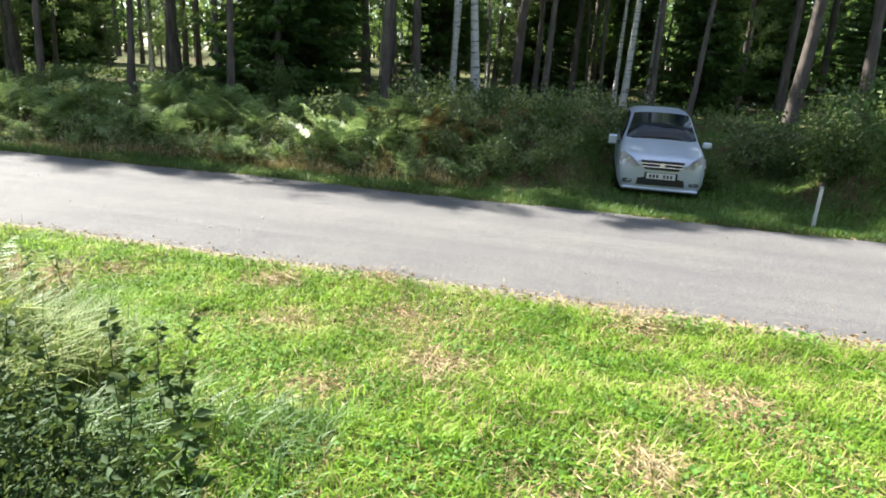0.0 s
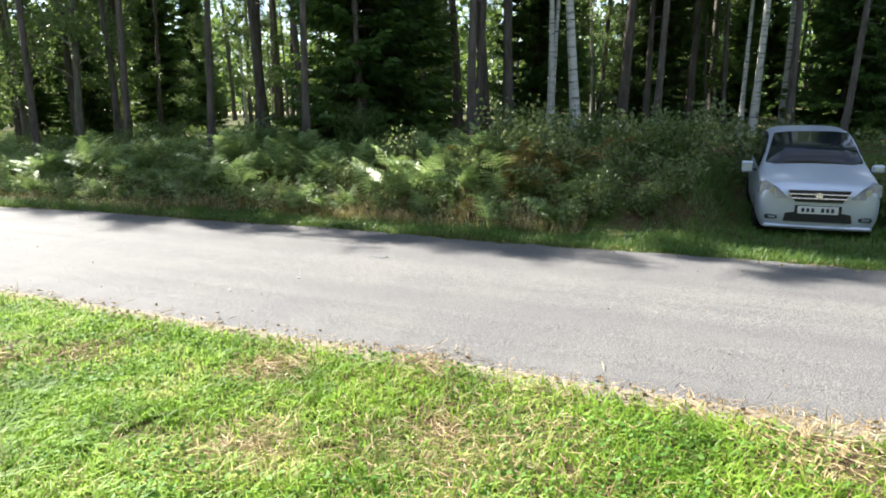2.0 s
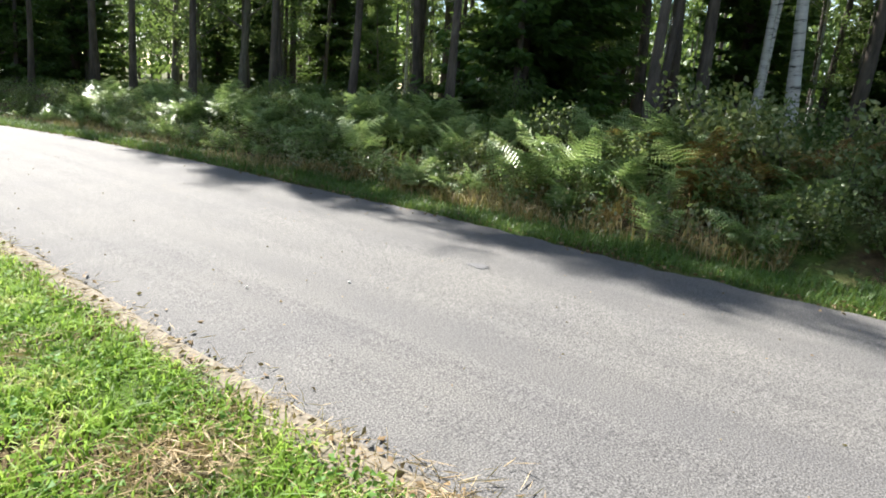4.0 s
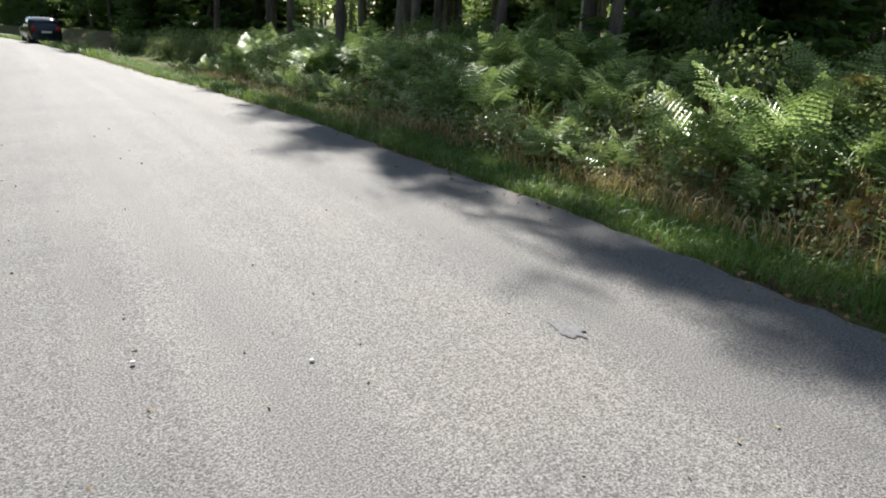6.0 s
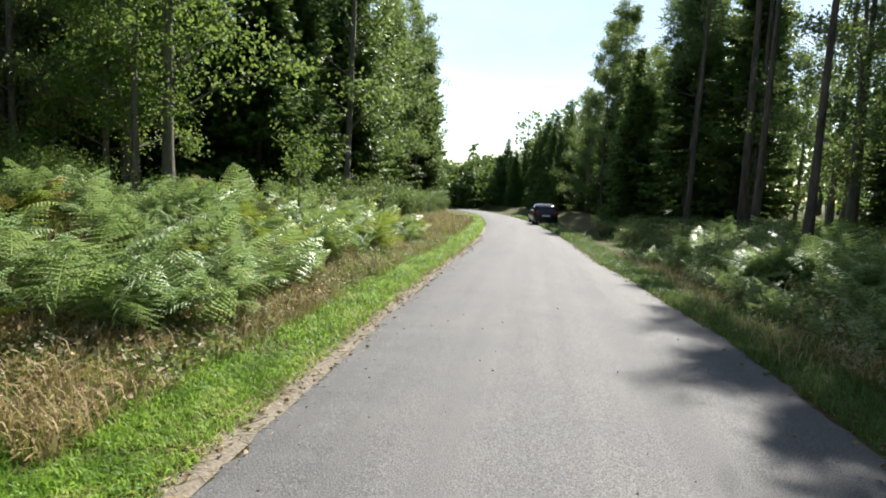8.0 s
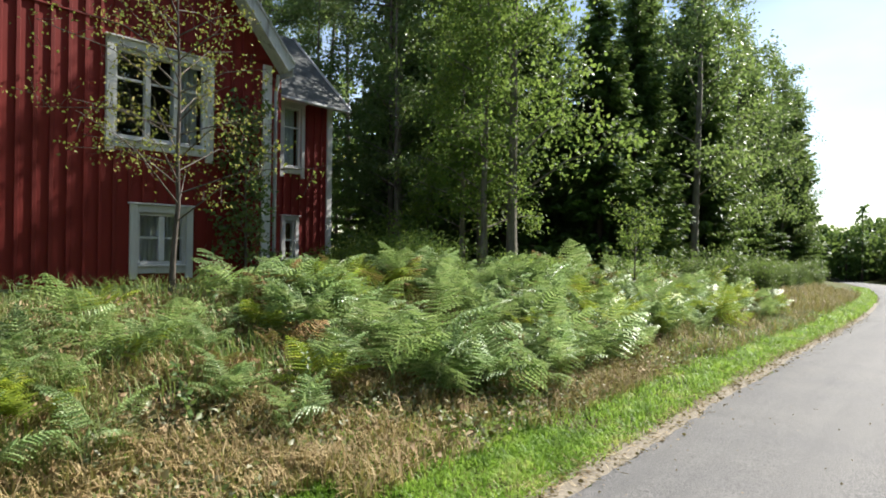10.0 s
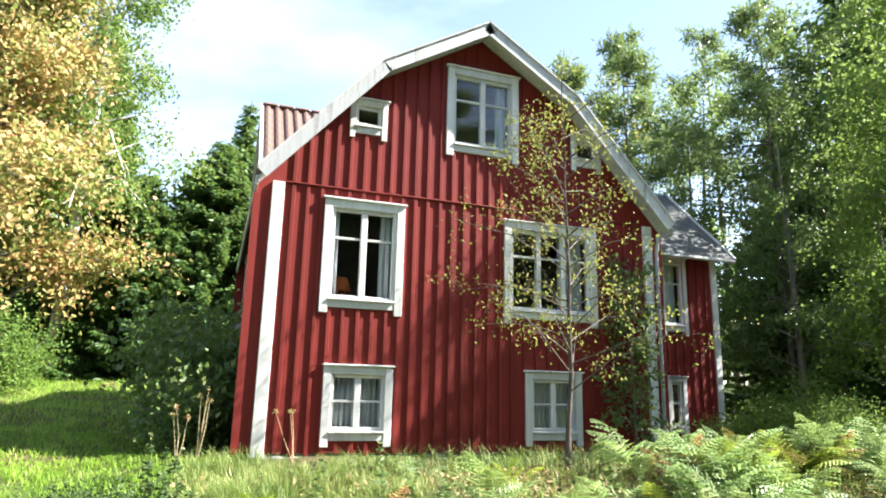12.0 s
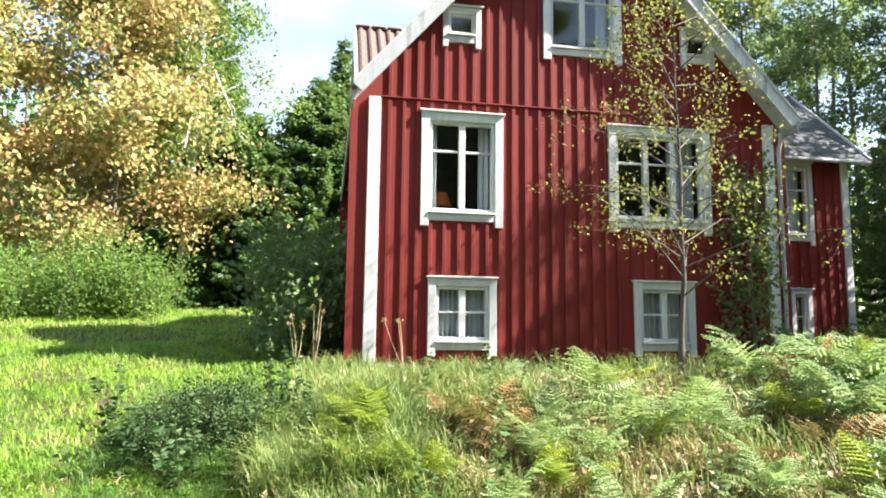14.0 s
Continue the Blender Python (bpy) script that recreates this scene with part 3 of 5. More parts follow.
    # wing towards the forest: wall facing the road, tiled slope, white verge
    wx, wy1, wr = -2.65, 13.55, (-4.6, 7.35)
    wing_windows = [(12.02, 12.72, 3.46, 5.1, 1, 0.68, [(12.3, 12.6)]), (12.08, 12.58, 1.3, 2.47, 1, 0.52, None)]
    bm = bmesh.new()
    wall_mesh(bm, 0, wx - 0.14, wx, YR + 0.001, wy1, ZB, lambda s: 5.26, [(a + 0.05, b - 0.05, c + 0.07, d - 0.05) for a, b, c, d, *_ in wing_windows])
    part("wing_wall", bm, M_RED, h)
    bm = bmesh.new()
    prism(bm, [(wx - 0.141, ZB), (wx - 0.141, 5.26), (wr[0], wr[1] - 0.15), (2 * wr[0] - wx, 5.26), (2 * wr[0] - wx, ZB)], 1, wy1 - 0.14, wy1)
    part("wing_wall", bm, M_RED, h)
    for s in (1, -1):
        bm = bmesh.new()
        eave = (wr[0] + s * (wx + 0.35 - wr[0]), 5.13)
        lo, hi = (wr, eave) if s > 0 else (eave, wr)
        slab(bm, lo, hi, 1, 8.2, wy1 + 0.32, 0.06)
        part("wing_roof", bm, M_ROOFGREY, h, "mossy grey wing roof")
        bm = bmesh.new()
        slab(bm, (lo[0], lo[1] + 0.05), (hi[0], hi[1] + 0.05), 1, wy1 + 0.322, wy1 + 0.37, 0.17)
        part("bargeboard", bm, M_WHITE, h)
    box_part("gutter", (wx + 0.3, YR + 0.05, 5.06), (wx + 0.4, wy1 + 0.3, 5.13), M_GREYWHITE, h, 0.02, "grey metal gutter")
    box_part("corner_board", (wx - 0.02, wy1 - 0.13, ZB - 0.05), (wx + 0.04, wy1 + 0.03, 5.2), M_WHITE, h, 0.008)
    for k in range(13):
        y = YR + 0.2 + 0.22 * k
        z0 = ZB - 0.02
        for a, b in ((z0, 5.2),):
            segs = [(a, b)]
            for ww in wing_windows:
                if ww[0] - 0.03 < y < ww[1] + 0.03:
                    segs = [q for p in segs for q in ((p[0], min(p[1], ww[2])), (max(p[0], ww[3] + 0.035), p[1])) if q[1] - q[0] > 0.08]
            for p, q in segs:
                box_part("batten", (wx + 0.001, y - 0.028, p), (wx + 0.027, y + 0.028, q), M_RED, h, 0.005)
    for a, b, c, d, n, tr, cur in wing_windows:
        window(h, 0, wx, a, b, c, d, n, tr, 1, "narrow white window in the wing wall", 0.1, True, cur)
    vs, fs = tubes([[((XW + 0.1, YR + 0.12, 5.05), 0.035), ((XW + 0.1, YR + 0.12, 4.9), 0.035), ((XW + 0.07, YR + 0.1, 4.7), 0.035), ((XW + 0.07, YR + 0.1, 0.7), 0.035)]], 8)
    dp = raw("downpipe", vs, fs, M_GREYWHITE, h, True)
    dp["label"] = "white rainwater downpipe"

    # cross gable on the meadow side: tiled slope, white verge
    dr, de = (-4.4, 7.95), (-1.95, 5.45)
    for s in (1, -1):
        e = (dr[0] + s * (de[0] - dr[0]), de[1])
        lo, hi = (dr, e) if s > 0 else (e, dr)
        bm = bmesh.new()
        slab(bm, lo, hi, 1, 3.34, 5.6, 0.05)
        part("dormer_roof", bm, M_TILE, h)
        bm = bmesh.new()
        slab(bm, (lo[0], lo[1] + 0.08), (hi[0], hi[1] + 0.08), 1, 3.28, 3.338, 0.26)
        part("bargeboard", bm, M_WHITE, h, "white bargeboard of the cross gable")
    bm = bmesh.new()
    prism(bm, [(-6.6, 5.0), (-2.2, 5.0), (-2.2, 5.5), (-4.4, 7.75), (-6.6, 5.5)], 1, YL - 0.01, YL + 0.14)
    part("dormer_wall", bm, M_RED, h)
    # pantiles of that slope, row by row
    sl = Vector((de[0] - dr[0], 0, de[1] - dr[1]))
    ln = sl.length
    sl.normalize()
    nr = Vector((-sl.z, 0, sl.x))
    bm = bmesh.new()
    prof = [(0.0, 0.0), (0.03, 0.03), (0.07, 0.045), (0.11, 0.03), (0.14, 0.0), (0.2, -0.012)]
    a = [bm.verts.new((Vector((0, p[0], 0)) + nr * (p[1] + 0.035))) for p in prof]
    b = [bm.verts.new((Vector((0, p[0], 0)) + nr * (p[1] + 0.02) + sl * 0.34)) for p in prof]
    c = [bm.verts.new((Vector((0, p[0], 0)) + nr * (p[1] + 0.0) + sl * 0.34)) for p in prof]
    for i in range(len(prof) - 1):
        bm.faces.new((a[i], a[i + 1], b[i + 1], b[i]))
        bm.faces.new((b[i], b[i + 1], c[i + 1], c[i]))
    first = part("roof_tile", bm, M_TILE, h)
    for r in range(int(ln / 0.31)):
        for k in range(11):
            ob = first if (r, k) == (0, 0) else new("roof_tile", first.data)
            ob.parent = h
            ob.location = Vector((dr[0], 3.36 + 0.2 * k, dr[1])) + sl * (0.31 * r)
    for s in np.arange(3.32, 5.5, 0.34):
        box_part("ridge_tile", (dr[0] - 0.11, s, dr[1] + 0.01), (dr[0] + 0.11, s + 0.33, dr[1] + 0.1), M_TILE, h, 0.04)


build_house()
lamp = empty("table_lamp", (-1.7, 4.75, 3.4), "orange lampshade standing behind the window", "lamp")
vs, fs = tubes([[((0, 0, 0), 0.08), ((0, 0, 0.02), 0.08), ((0, 0, 0.03), 0.02), ((0, 0, 0.3), 0.02)]], 10)
raw("stand", vs, fs, M_BLACKPLASTIC, lamp)
vs, fs = tubes([[((0, 0, 0.26), 0.2), ((0, 0, 0.5), 0.12)]], 14)
raw("shade", vs, fs, M_ORANGE, lamp)
shelf = tagged(box_part("window_table", (-2.1, 4.2, 2.9), (-1.3, 5.5, 3.4), M_INSIDE, None, 0.01), "dark table behind the window", "table")


# ---- cars ----
def car_sections(width, length, tall):
    us = np.array([0.0, 0.05, 0.14, 0.35, 0.7, 1.0, 1.3, 1.75, 2.1, 2.7, 3.3, 3.75, 3.98, 4.12, 4.2])
    T = np.interp(us, [0, .05, .14, .35, .7, 1.0, 1.3, 1.75, 2.1, 2.7, 3.3, 3.75, 3.98, 4.12, 4.2], [.66, .74, .80, .87, .94, 1.0, 1.19, 1.44, 1.5, 1.52, 1.5, 1.43, 1.2, .98, .7]) * tall
    W = np.interp(us, [0, .05, .14, .35, .7, 3.6, 4.0, 4.2], [.7, .78, .82, .84, .845, .845, .81, .7]) * width
    rows = []
    for u, t, w in zip(us, T, W):
        B = min(t, (0.86 + 0.03 * u) * tall)
        g = t - B
        pts = [(w * 0.9, .2), (w * 0.99, .34), (w, .52), (w * 0.995, .68 if t > .72 else t - .06), (w * 0.955, B - 0.02)]
        if g > 0.06:
            pts += [(w * 0.93, B + 0.02), (w * 0.93 - 0.24 * g, B + 0.86 * g), (w * 0.9 - 0.33 * g, t - 0.012), (w * 0.45, t + 0.012), (0, t + 0.02)]
        else:
            pts += [(w * 0.9, B - 0.01 + 0.2 * g), (w * 0.8, t - 0.012), (w * 0.62, t), (w * 0.32, t + 0.012), (0, t + 0.018)]
        rows.append([(-u * length, y, z) for y, z in pts])
    return us, rows


def build_car(name, at, yaw, paint, label, width=1.0, length=1.0, tall=1.0, rear=False):
    car = empty(name, at, label, "car")
    car.rotation_euler = (0, 0, radians(yaw))
    us, rows = car_sections(width, length, tall)
    n, k = len(rows), len(rows[0])
    groups = {"body": [], "windscreen": [], "side_window": [], "rear_window": []}
    for s in (1, -1):
        for i in range(n - 1):
            for j in range(k - 1):
                q = [rows[i][j], rows[i + 1][j], rows[i + 1][j + 1], rows[i][j + 1]]
                q = [(x, s * y, z) for x, y, z in q]
                key = "body"
                if j >= 7 and 5 <= i <= 6:
                    key = "windscreen"
                elif j == 5 and 6 <= i <= 10:
                    key = "side_window"
                elif j >= 7 and i in (11,):
                    key = "rear_window"
                groups[key].append(q)
    for key, quads in groups.items():
        sets = [quads] if key not in ("side_window",) else [[q for q in quads if q[0][1] > 0], [q for q in quads if q[0][1] < 0]]
        for qs in sets:
            bm = bmesh.new()
            for q in qs:
                bm.faces.new([bm.verts.new(p) for p in q])
            bmesh.ops.remove_doubles(bm, verts=bm.verts, dist=0.0005)
            if key == "body":
                for st in (rows[0], rows[-1]):
                    ring = list(st) + [(x, -y, z) for x, y, z in st[-2::-1]]
                    bm.faces.new([bm.verts.new(p) for p in ring])
                bmesh.ops.remove_doubles(bm, verts=bm.verts, dist=0.0005)
            ob = part(key, bm, paint if key == "body" else M_CARGLASS, car)
            for p in ob.data.polygons:
                p.use_smooth = True
            if key == "body":
                sub = ob.modifiers.new("round", 'SUBSURF')
                sub.levels = sub.render_levels = 1
            else:
                sol = ob.modifiers.new("thickness", 'SOLIDIFY')
                sol.thickness, sol.offset = 0.012, 0.3
    L = length
    box_part("underbody", (-4.0 * L, -0.7 * width, 0.16), (-0.16, 0.7 * width, 0.42), M_BLACKPLASTIC, car, 0.05)
    for u in (0.82, 3.4):
        for s in (1, -1):
            wheel = empty("wheel", (-u * L, s * 0.74 * width, 0.3))
            wheel.parent = car
            ring = [((0, -0.1, 0), 0.26), ((0, -0.1, 0), 0.295), ((0, -0.06, 0), 0.305), ((0, 0.06, 0), 0.305), ((0, 0.1, 0), 0.295), ((0, 0.1, 0), 0.2)]
            vs, fs = [], []
            for a in range(24):
                t = a / 24 * 2 * math.pi
                for (x, y, z), r in ring:
                    vs.append((r * math.cos(t), y, r * math.sin(t)))
            m = len(ring)
            for a in range(24):
                for b in range(m - 1):
                    fs.append((a * m + b, ((a + 1) % 24) * m + b, ((a + 1) % 24) * m + b + 1, a * m + b + 1))
            raw("tyre", vs, fs, M_RUBBER, wheel, True)
            bm = bmesh.new()
            bmesh.ops.create_cone(bm, cap_ends=True, segments=20, radius1=0.2, radius2=0.2, depth=0.16, matrix=Matrix.Rotation(radians(90), 4, 'X'))
            part("rim", bm, M_ALLOY, wheel)
    # front: lamps, grille, lower opening, plate
    if not rear:
        for s in (1, -1):
            bm = bmesh.new()
            prism(bm, [(s * .4, .66), (s * .72, .64), (s * .785, .71), (s * .77, .86), (s * .7, .89), (s * .54, .8)], 0, -0.35, 0.042)
            for v in bm.verts:
                v.co.x -= max(0, abs(v.co.y) - 0.42) * 0.34
            hl = part("headlight", bm, M_LENS, car, "clear headlight")
            bm = bmesh.new()
            bmesh.ops.create_cone(bm, cap_ends=True, segments=14, radius1=0.045, radius2=0.04, depth=0.05, matrix=Matrix.Translation((-0.03, s * .61, .75)) @ Matrix.Rotation(radians(90), 4, 'Y'))
            part("lamp_bowl", bm, M_ALLOY, hl)
            box_part("fog_light", (-0.12, s * .6 - .09, .33), (0.0, s * .6 + .09, .4), M_BLACKPLASTIC, car, 0.02)
            box_part("fog_lens", (-0.115, s * .6 - .05, .335), (0.006, s * .6 + .06, .385), M_LENS, car, 0.015)
        bm = bmesh.new()
        prism(bm, [(-.3, .6), (.3, .6), (.4, .77), (-.4, .77)], 0, -0.15, 0.014)
        gr = part("grille", bm, M_BLACKPLASTIC, car, "dark grille with chrome bars")
        for z in (.655, .715):
            box_part("grille_bar", (-0.05, -.33 - (z - .6) * .5, z - .009), (0.03, .33 + (z - .6) * .5, z + .009), M_CHROME, gr, 0.004)
        bm = bmesh.new()
        bmesh.ops.create_cone(bm, cap_ends=True, segments=16, radius1=0.05, radius2=0.045, depth=0.02, matrix=Matrix.Translation((0.02, 0, .695)) @ Matrix.Rotation(radians(90), 4, 'Y'))
        part("badge", bm, M_CHROME, gr, "plain round chrome badge")
        bm = bmesh.new()
        prism(bm, [(-.44, .31), (.44, .31), (.42, .43), (.3, .45), (.3, .55), (-.3, .55), (-.3, .45), (-.42, .43)], 0, -0.15, 0.012)
        part("lower_intake", bm, M_BLACKPLASTIC, car)
        plate = box_part("number_plate", (0.0, -.26, .43), (0.022, .26, .54), M_PLATE, car, 0.003, "white number plate with dark marks")
        for k in range(7):
            if k != 3:
                box_part("plate_mark", (0.0225, -.21 + k * .063, .455), (0.0245, -.21 + k * .063 + .038, .515), M_INK, plate, 0)
        box_part("bumper_line", (-0.2, -.7, .2), (0.015, .7, .26), paint, car, 0.025)
        for s in (1, -1):
            bm = bmesh.new()
            box(bm, (-1.32, s * .86 - .02, .93), (-1.24, s * 1.0 + .02, 1.06), 0.03)
            part("wing_mirror", bm, paint, car)
            box_part("mirror_arm", (-1.31, min(s * .78, s * .87), .93), (-1.27, max(s * .78, s * .87), .97), M_BLACKPLASTIC, car, 0.008)
            vs, fs = tubes([[((-1.0, s * .5, 1.0), .008), ((-1.04, s * .05, 1.03), .008)]], 5)
            raw("wiper", vs, fs, M_BLACKPLASTIC, car)
        for s in (1, -1):
            box_part("seat", (-2.5, s * .38 - .24, .5), (-2.2, s * .38 + .24, 1.2), M_BLACKPLASTIC, car, 0.08)
    else:
        for s in (1, -1):
            box_part("tail_light", (-4.2 * L + 0.0, s * .62 - .1, .72), (-4.0 * L, s * .62 + .1, .95), M_REDLENS, car, 0.03)
        box_part("number_plate", (-4.23 * L, -.26, .6), (-4.15 * L, .26, .71), M_PLATE, car, 0.003)
        for s in (1, -1):
            bm = bmesh.new()
            box(bm, (-1.32, s * .86 - .02, .93), (-1.24, s * 1.0 + .02, 1.06), 0.03)
            part("wing_mirror", bm, paint, car)
    return car


build_car("car", (13.8, -1.22, float(gz(14.3, -1.4)) - 0.03), 181, M_SILVER, "silver compact car parked on the grass pull-in", 0.96, 1.0, 1.07)
build_car("car", (9.75, 51.0, float(gz(9.9, 48)) + 0.04), 95, M_BLACKPAINT, "dark car parked at the far road edge", 1.02, 1.03, 0.95, True)


# ---- trees ----
def wobble_trunk(h, r, g, lean=0.02, base=0.0, top=0.12):
    n = 9
    x = np.cumsum(g.normal(0, lean, n)) * h / 9
    y = np.cumsum(g.normal(0, lean, n)) * h / 9
    zs = np.linspace(0, 1, n)
    out = [((0, 0, -0.35), r * 1.35)]
    for k in range(n):
        flare = 1 + 0.35 * math.exp(-zs[k] * 25)
        out.append(((x[k] - x[0], y[k] - y[0], base + zs[k] * h), r * flare * (1 - (1 - top) * zs[k] ** 1.2)))
    return out


def on_trunk(trunk, z):
    pz = [p[2] for p, _ in trunk]
    return np.array([np.interp(z, pz, [p[0] for p, _ in trunk]), np.interp(z, pz, [p[1] for p, _ in trunk]), z])


def pine(seed, h=16.0, r=0.16, crown=0.45, dense=1.0):
    g = np.random.default_rng(seed)
    t = empty("pine_tree")
    tr = wobble_trunk(h, r, g, 0.012)
    paths = [tr]
    cs, ds = [], []
    for k in range(int(34 * dense)):
        f = g.uniform(0, 1)
        z = h * (1 - crown * f)
        L = (0.5 + 1.9 * f ** 0.7) * g.uniform(0.7, 1.15)
        a = g.uniform(0, 6.28)
        p0 = on_trunk(tr, z)
        p1 = p0 + np.array([math.cos(a) * L * .6, math.sin(a) * L * .6, L * g.uniform(-.1, .2)])
        p2 = p0 + np.array([math.cos(a) * L, math.sin(a) * L, L * g.uniform(.0, .4)])
        paths.append([(tuple(p0), .035), (tuple(p1), .022), (tuple(p2), .01)])
        for q in range(6):
            c = p1 + (p2 - p1) * g.uniform(-.3, 1.1) + g.normal(0, .2, 3) * L * .4
            m = 32
            cs.append(c + g.normal(0, .17, (m, 3)))
            ds.append(g.normal(0, 1, (m, 3)) + np.array([math.cos(a), math.sin(a), .6]) * .5)
    for k in range(7):
        z = h * g.uniform(.2, 1 - crown)
        a, L = g.uniform(0, 6.28), g.uniform(.3, 1.2)
        p0 = on_trunk(tr, z)
        paths.append([(tuple(p0), .018), (tuple(p0 + np.array([math.cos(a) * L, math.sin(a) * L, -.1 * L])), .006)])
    v, f = tubes(paths, 7)
    raw("trunk", v, f, M_PINEBARK, t, True)
    c, d = np.concatenate(cs), np.concatenate(ds)
    v, f = leaf_cloud(c, d, g.uniform(.18, .36, len(c)), g.uniform(.04, .085, len(c)), g)
    raw("crown", v, f, M_NEEDLE, t)
    return t


def spruce(seed, h=11.0, R=2.2, dense=1.0, start=0.04):
    g = np.random.default_rng(seed)
    t = empty("spruce_tree")
    tr = wobble_trunk(h, h * .013, g, .006, 0, .06)
    paths = [tr]
    cs, ds, ls = [], [], []
    z = h * start
    while z < h * .98:
        f = z / h
        nb = int(8 * dense)
        for k in range(nb):
            a = g.uniform(0, 6.28)
            L = R * (1 - f) ** .85 * g.uniform(.75, 1.1) + .1
            dirv = np.array([math.cos(a), math.sin(a), 0])
            p0 = on_trunk(tr, z)
            m = max(3, int(L * 9))
            s = np.linspace(.12, 1, m)
            drop = (-.32 + .25 * f) * L * s + .22 * L * s ** 3
            pts = p0 + dirv * (L * s)[:, None] + np.array([0, 0, 1]) * drop[:, None]
            if k % 2 == 0:
                paths.append([(tuple(p0), .02 * (1 - f) + .006), (tuple(pts[m // 2]), .012), (tuple(pts[-1]), .004)])
            perp = np.array([-dirv[1], dirv[0], 0])
            for sg in (1, -1, 0, 1, -1):
                cs.append(pts + g.normal(0, .03, pts.shape))
                ds.append(dirv * .75 + perp * sg * .8 + np.array([0, 0, -.35]) + g.normal(0, .22, pts.shape))
                ls.append((.14 + .24 * (1 - s)) * min(1, L) + .12)
        z += h * .021 * (1.15 - .4 * f)
    v, f = tubes(paths, 5)
    raw("trunk", v, f, M_DARKBARK, t, True)
    c, d, ls = np.concatenate(cs), np.concatenate(ds), np.concatenate(ls)
    v, f = leaf_cloud(c, d, ls, ls * .36, g, .15)
    raw("crown", v, f, M_SPRUCE, t)
    return t


def broadleaf(name, seed, h, r, bark, leaf, spread=2.2, low=.25, n_leaf=6000, size=.09, droop=0.0, lean=.02, limbs=22, gather=.35):
    """A leafy tree: trunk, limbs, twigs and leaves in loose clumps round the twigs."""
    g = np.random.default_rng(seed)
    t = empty(name)
    tr = wobble_trunk(h, r, g, lean)
    paths, tips = [tr], []
    for k in range(limbs):
        f = low + (1 - low) * (k + g.uniform(0, 1)) / limbs
        z = h * f
        a = k * 2.4 + g.normal(0, .3)
        L = spread * (1.15 - f) ** .6 * g.uniform(.6, 1.1) + .25
        p0 = on_trunk(tr, z)
        up = g.uniform(.2, .7) * L
        p1 = p0 + np.array([math.cos(a) * L * .5, math.sin(a) * L * .5, up * .6])
        p2 = p0 + np.array([math.cos(a) * L, math.sin(a) * L, up - droop * L])
        rr = max(.012, r * .33 * (1.1 - f))
        paths.append([(tuple(p0), rr), (tuple(p1), rr * .65), (tuple(p2), rr * .25)])
        for q in range(6):
            s = g.uniform(.3, 1.05)
            b = p1 + (p2 - p1) * (s * 2 - 1) if s > .5 else p0 + (p1 - p0) * s * 2
            e = b + g.normal(0, .3, 3) * max(.5, L * .45) + np.array([0, 0, .1 - droop * .8])
            paths.append([(tuple(b), rr * .3), (tuple((b + e) / 2 + g.normal(0, .04, 3)), rr * .18), (tuple(e), .004)])
            tips.append((b, e))
    per = max(3, n_leaf // len(tips))
    B, E = np.array([b for b, e in tips]), np.array([e for b, e in tips])
    s = g.uniform(.2, 1.15, (len(tips), per, 1))
    c = (B[:, None] + (E - B)[:, None] * s + g.normal(0, gather * .55, (len(tips), per, 3))).reshape(-1, 3)
    d = g.normal(0, 1, c.shape) + np.array([0, 0, -.5 - droop])
    v, f = tubes(paths, 5)
    raw("trunk", v, f, bark, t, True)
    L = g.uniform(.6, 1.2, len(c)) * size
    v, f = leaf_cloud(c, d, L, L * .7, g)
    raw("crown", v, f, leaf, t)
    return t


def plant_at(ob, x, y, s=1.0, yaw=0.0, tilt=(0, 0), sink=0.03):
    return pose(x, y, float(gz(x, y)) - sink, tilt[0], tilt[1], yaw) @ Matrix.Scale(s, 4)


def stand(proto, spots, label, category, group, used, tilt=2.0):
    """Put copies of the prototypes at spots (x, y, scale); the first use moves the prototype itself."""
    for x, y, s in spots:
        p = proto[int(rng.integers(len(proto)))]
        m = plant_at(p, x, y, s * float(rng.uniform(.95, 1.05)), float(rng.uniform(0, 360)), (float(rng.normal(0, tilt)), float(rng.normal(0, tilt))))
        if p.name in used:
            ob = copy_thing(p, m)
            ob.matrix_basis = m
        else:
            used.add(p.name)
            p.matrix_basis = m
            ob = p
        tagged(ob, label, category, group)


used = set()
PINES = [pine(11, 17, .135, .4), pine(12, 16, .12, .5), pine(13, 18, .15, .38), pine(14, 15, .105, .55, 1.2)]
SPRUCES = [spruce(21, 12, 2.3), spruce(22, 10, 2.0), spruce(23, 14, 2.6)]
BIRCHES = [broadleaf("birch_tree", 31, 14, .11, M_BIRCHBARK, M_DARKLEAF, 1.9, .45, 4200, .12, .35, .012), broadleaf("birch_tree", 32, 12, .09, M_BIRCHBARK, M_DARKLEAF, 1.7, .4, 4000, .12, .4, .02)]
ASPENS = [broadleaf("leafy_tree", 41, 12, .13, M_GREYBARK, M_DARKLEAF, 2.4, .15, 9000, .13), broadleaf("leafy_tree", 42, 10, .11, M_GREYBARK, M_DARKLEAF, 2.2, .1, 8500, .12)]

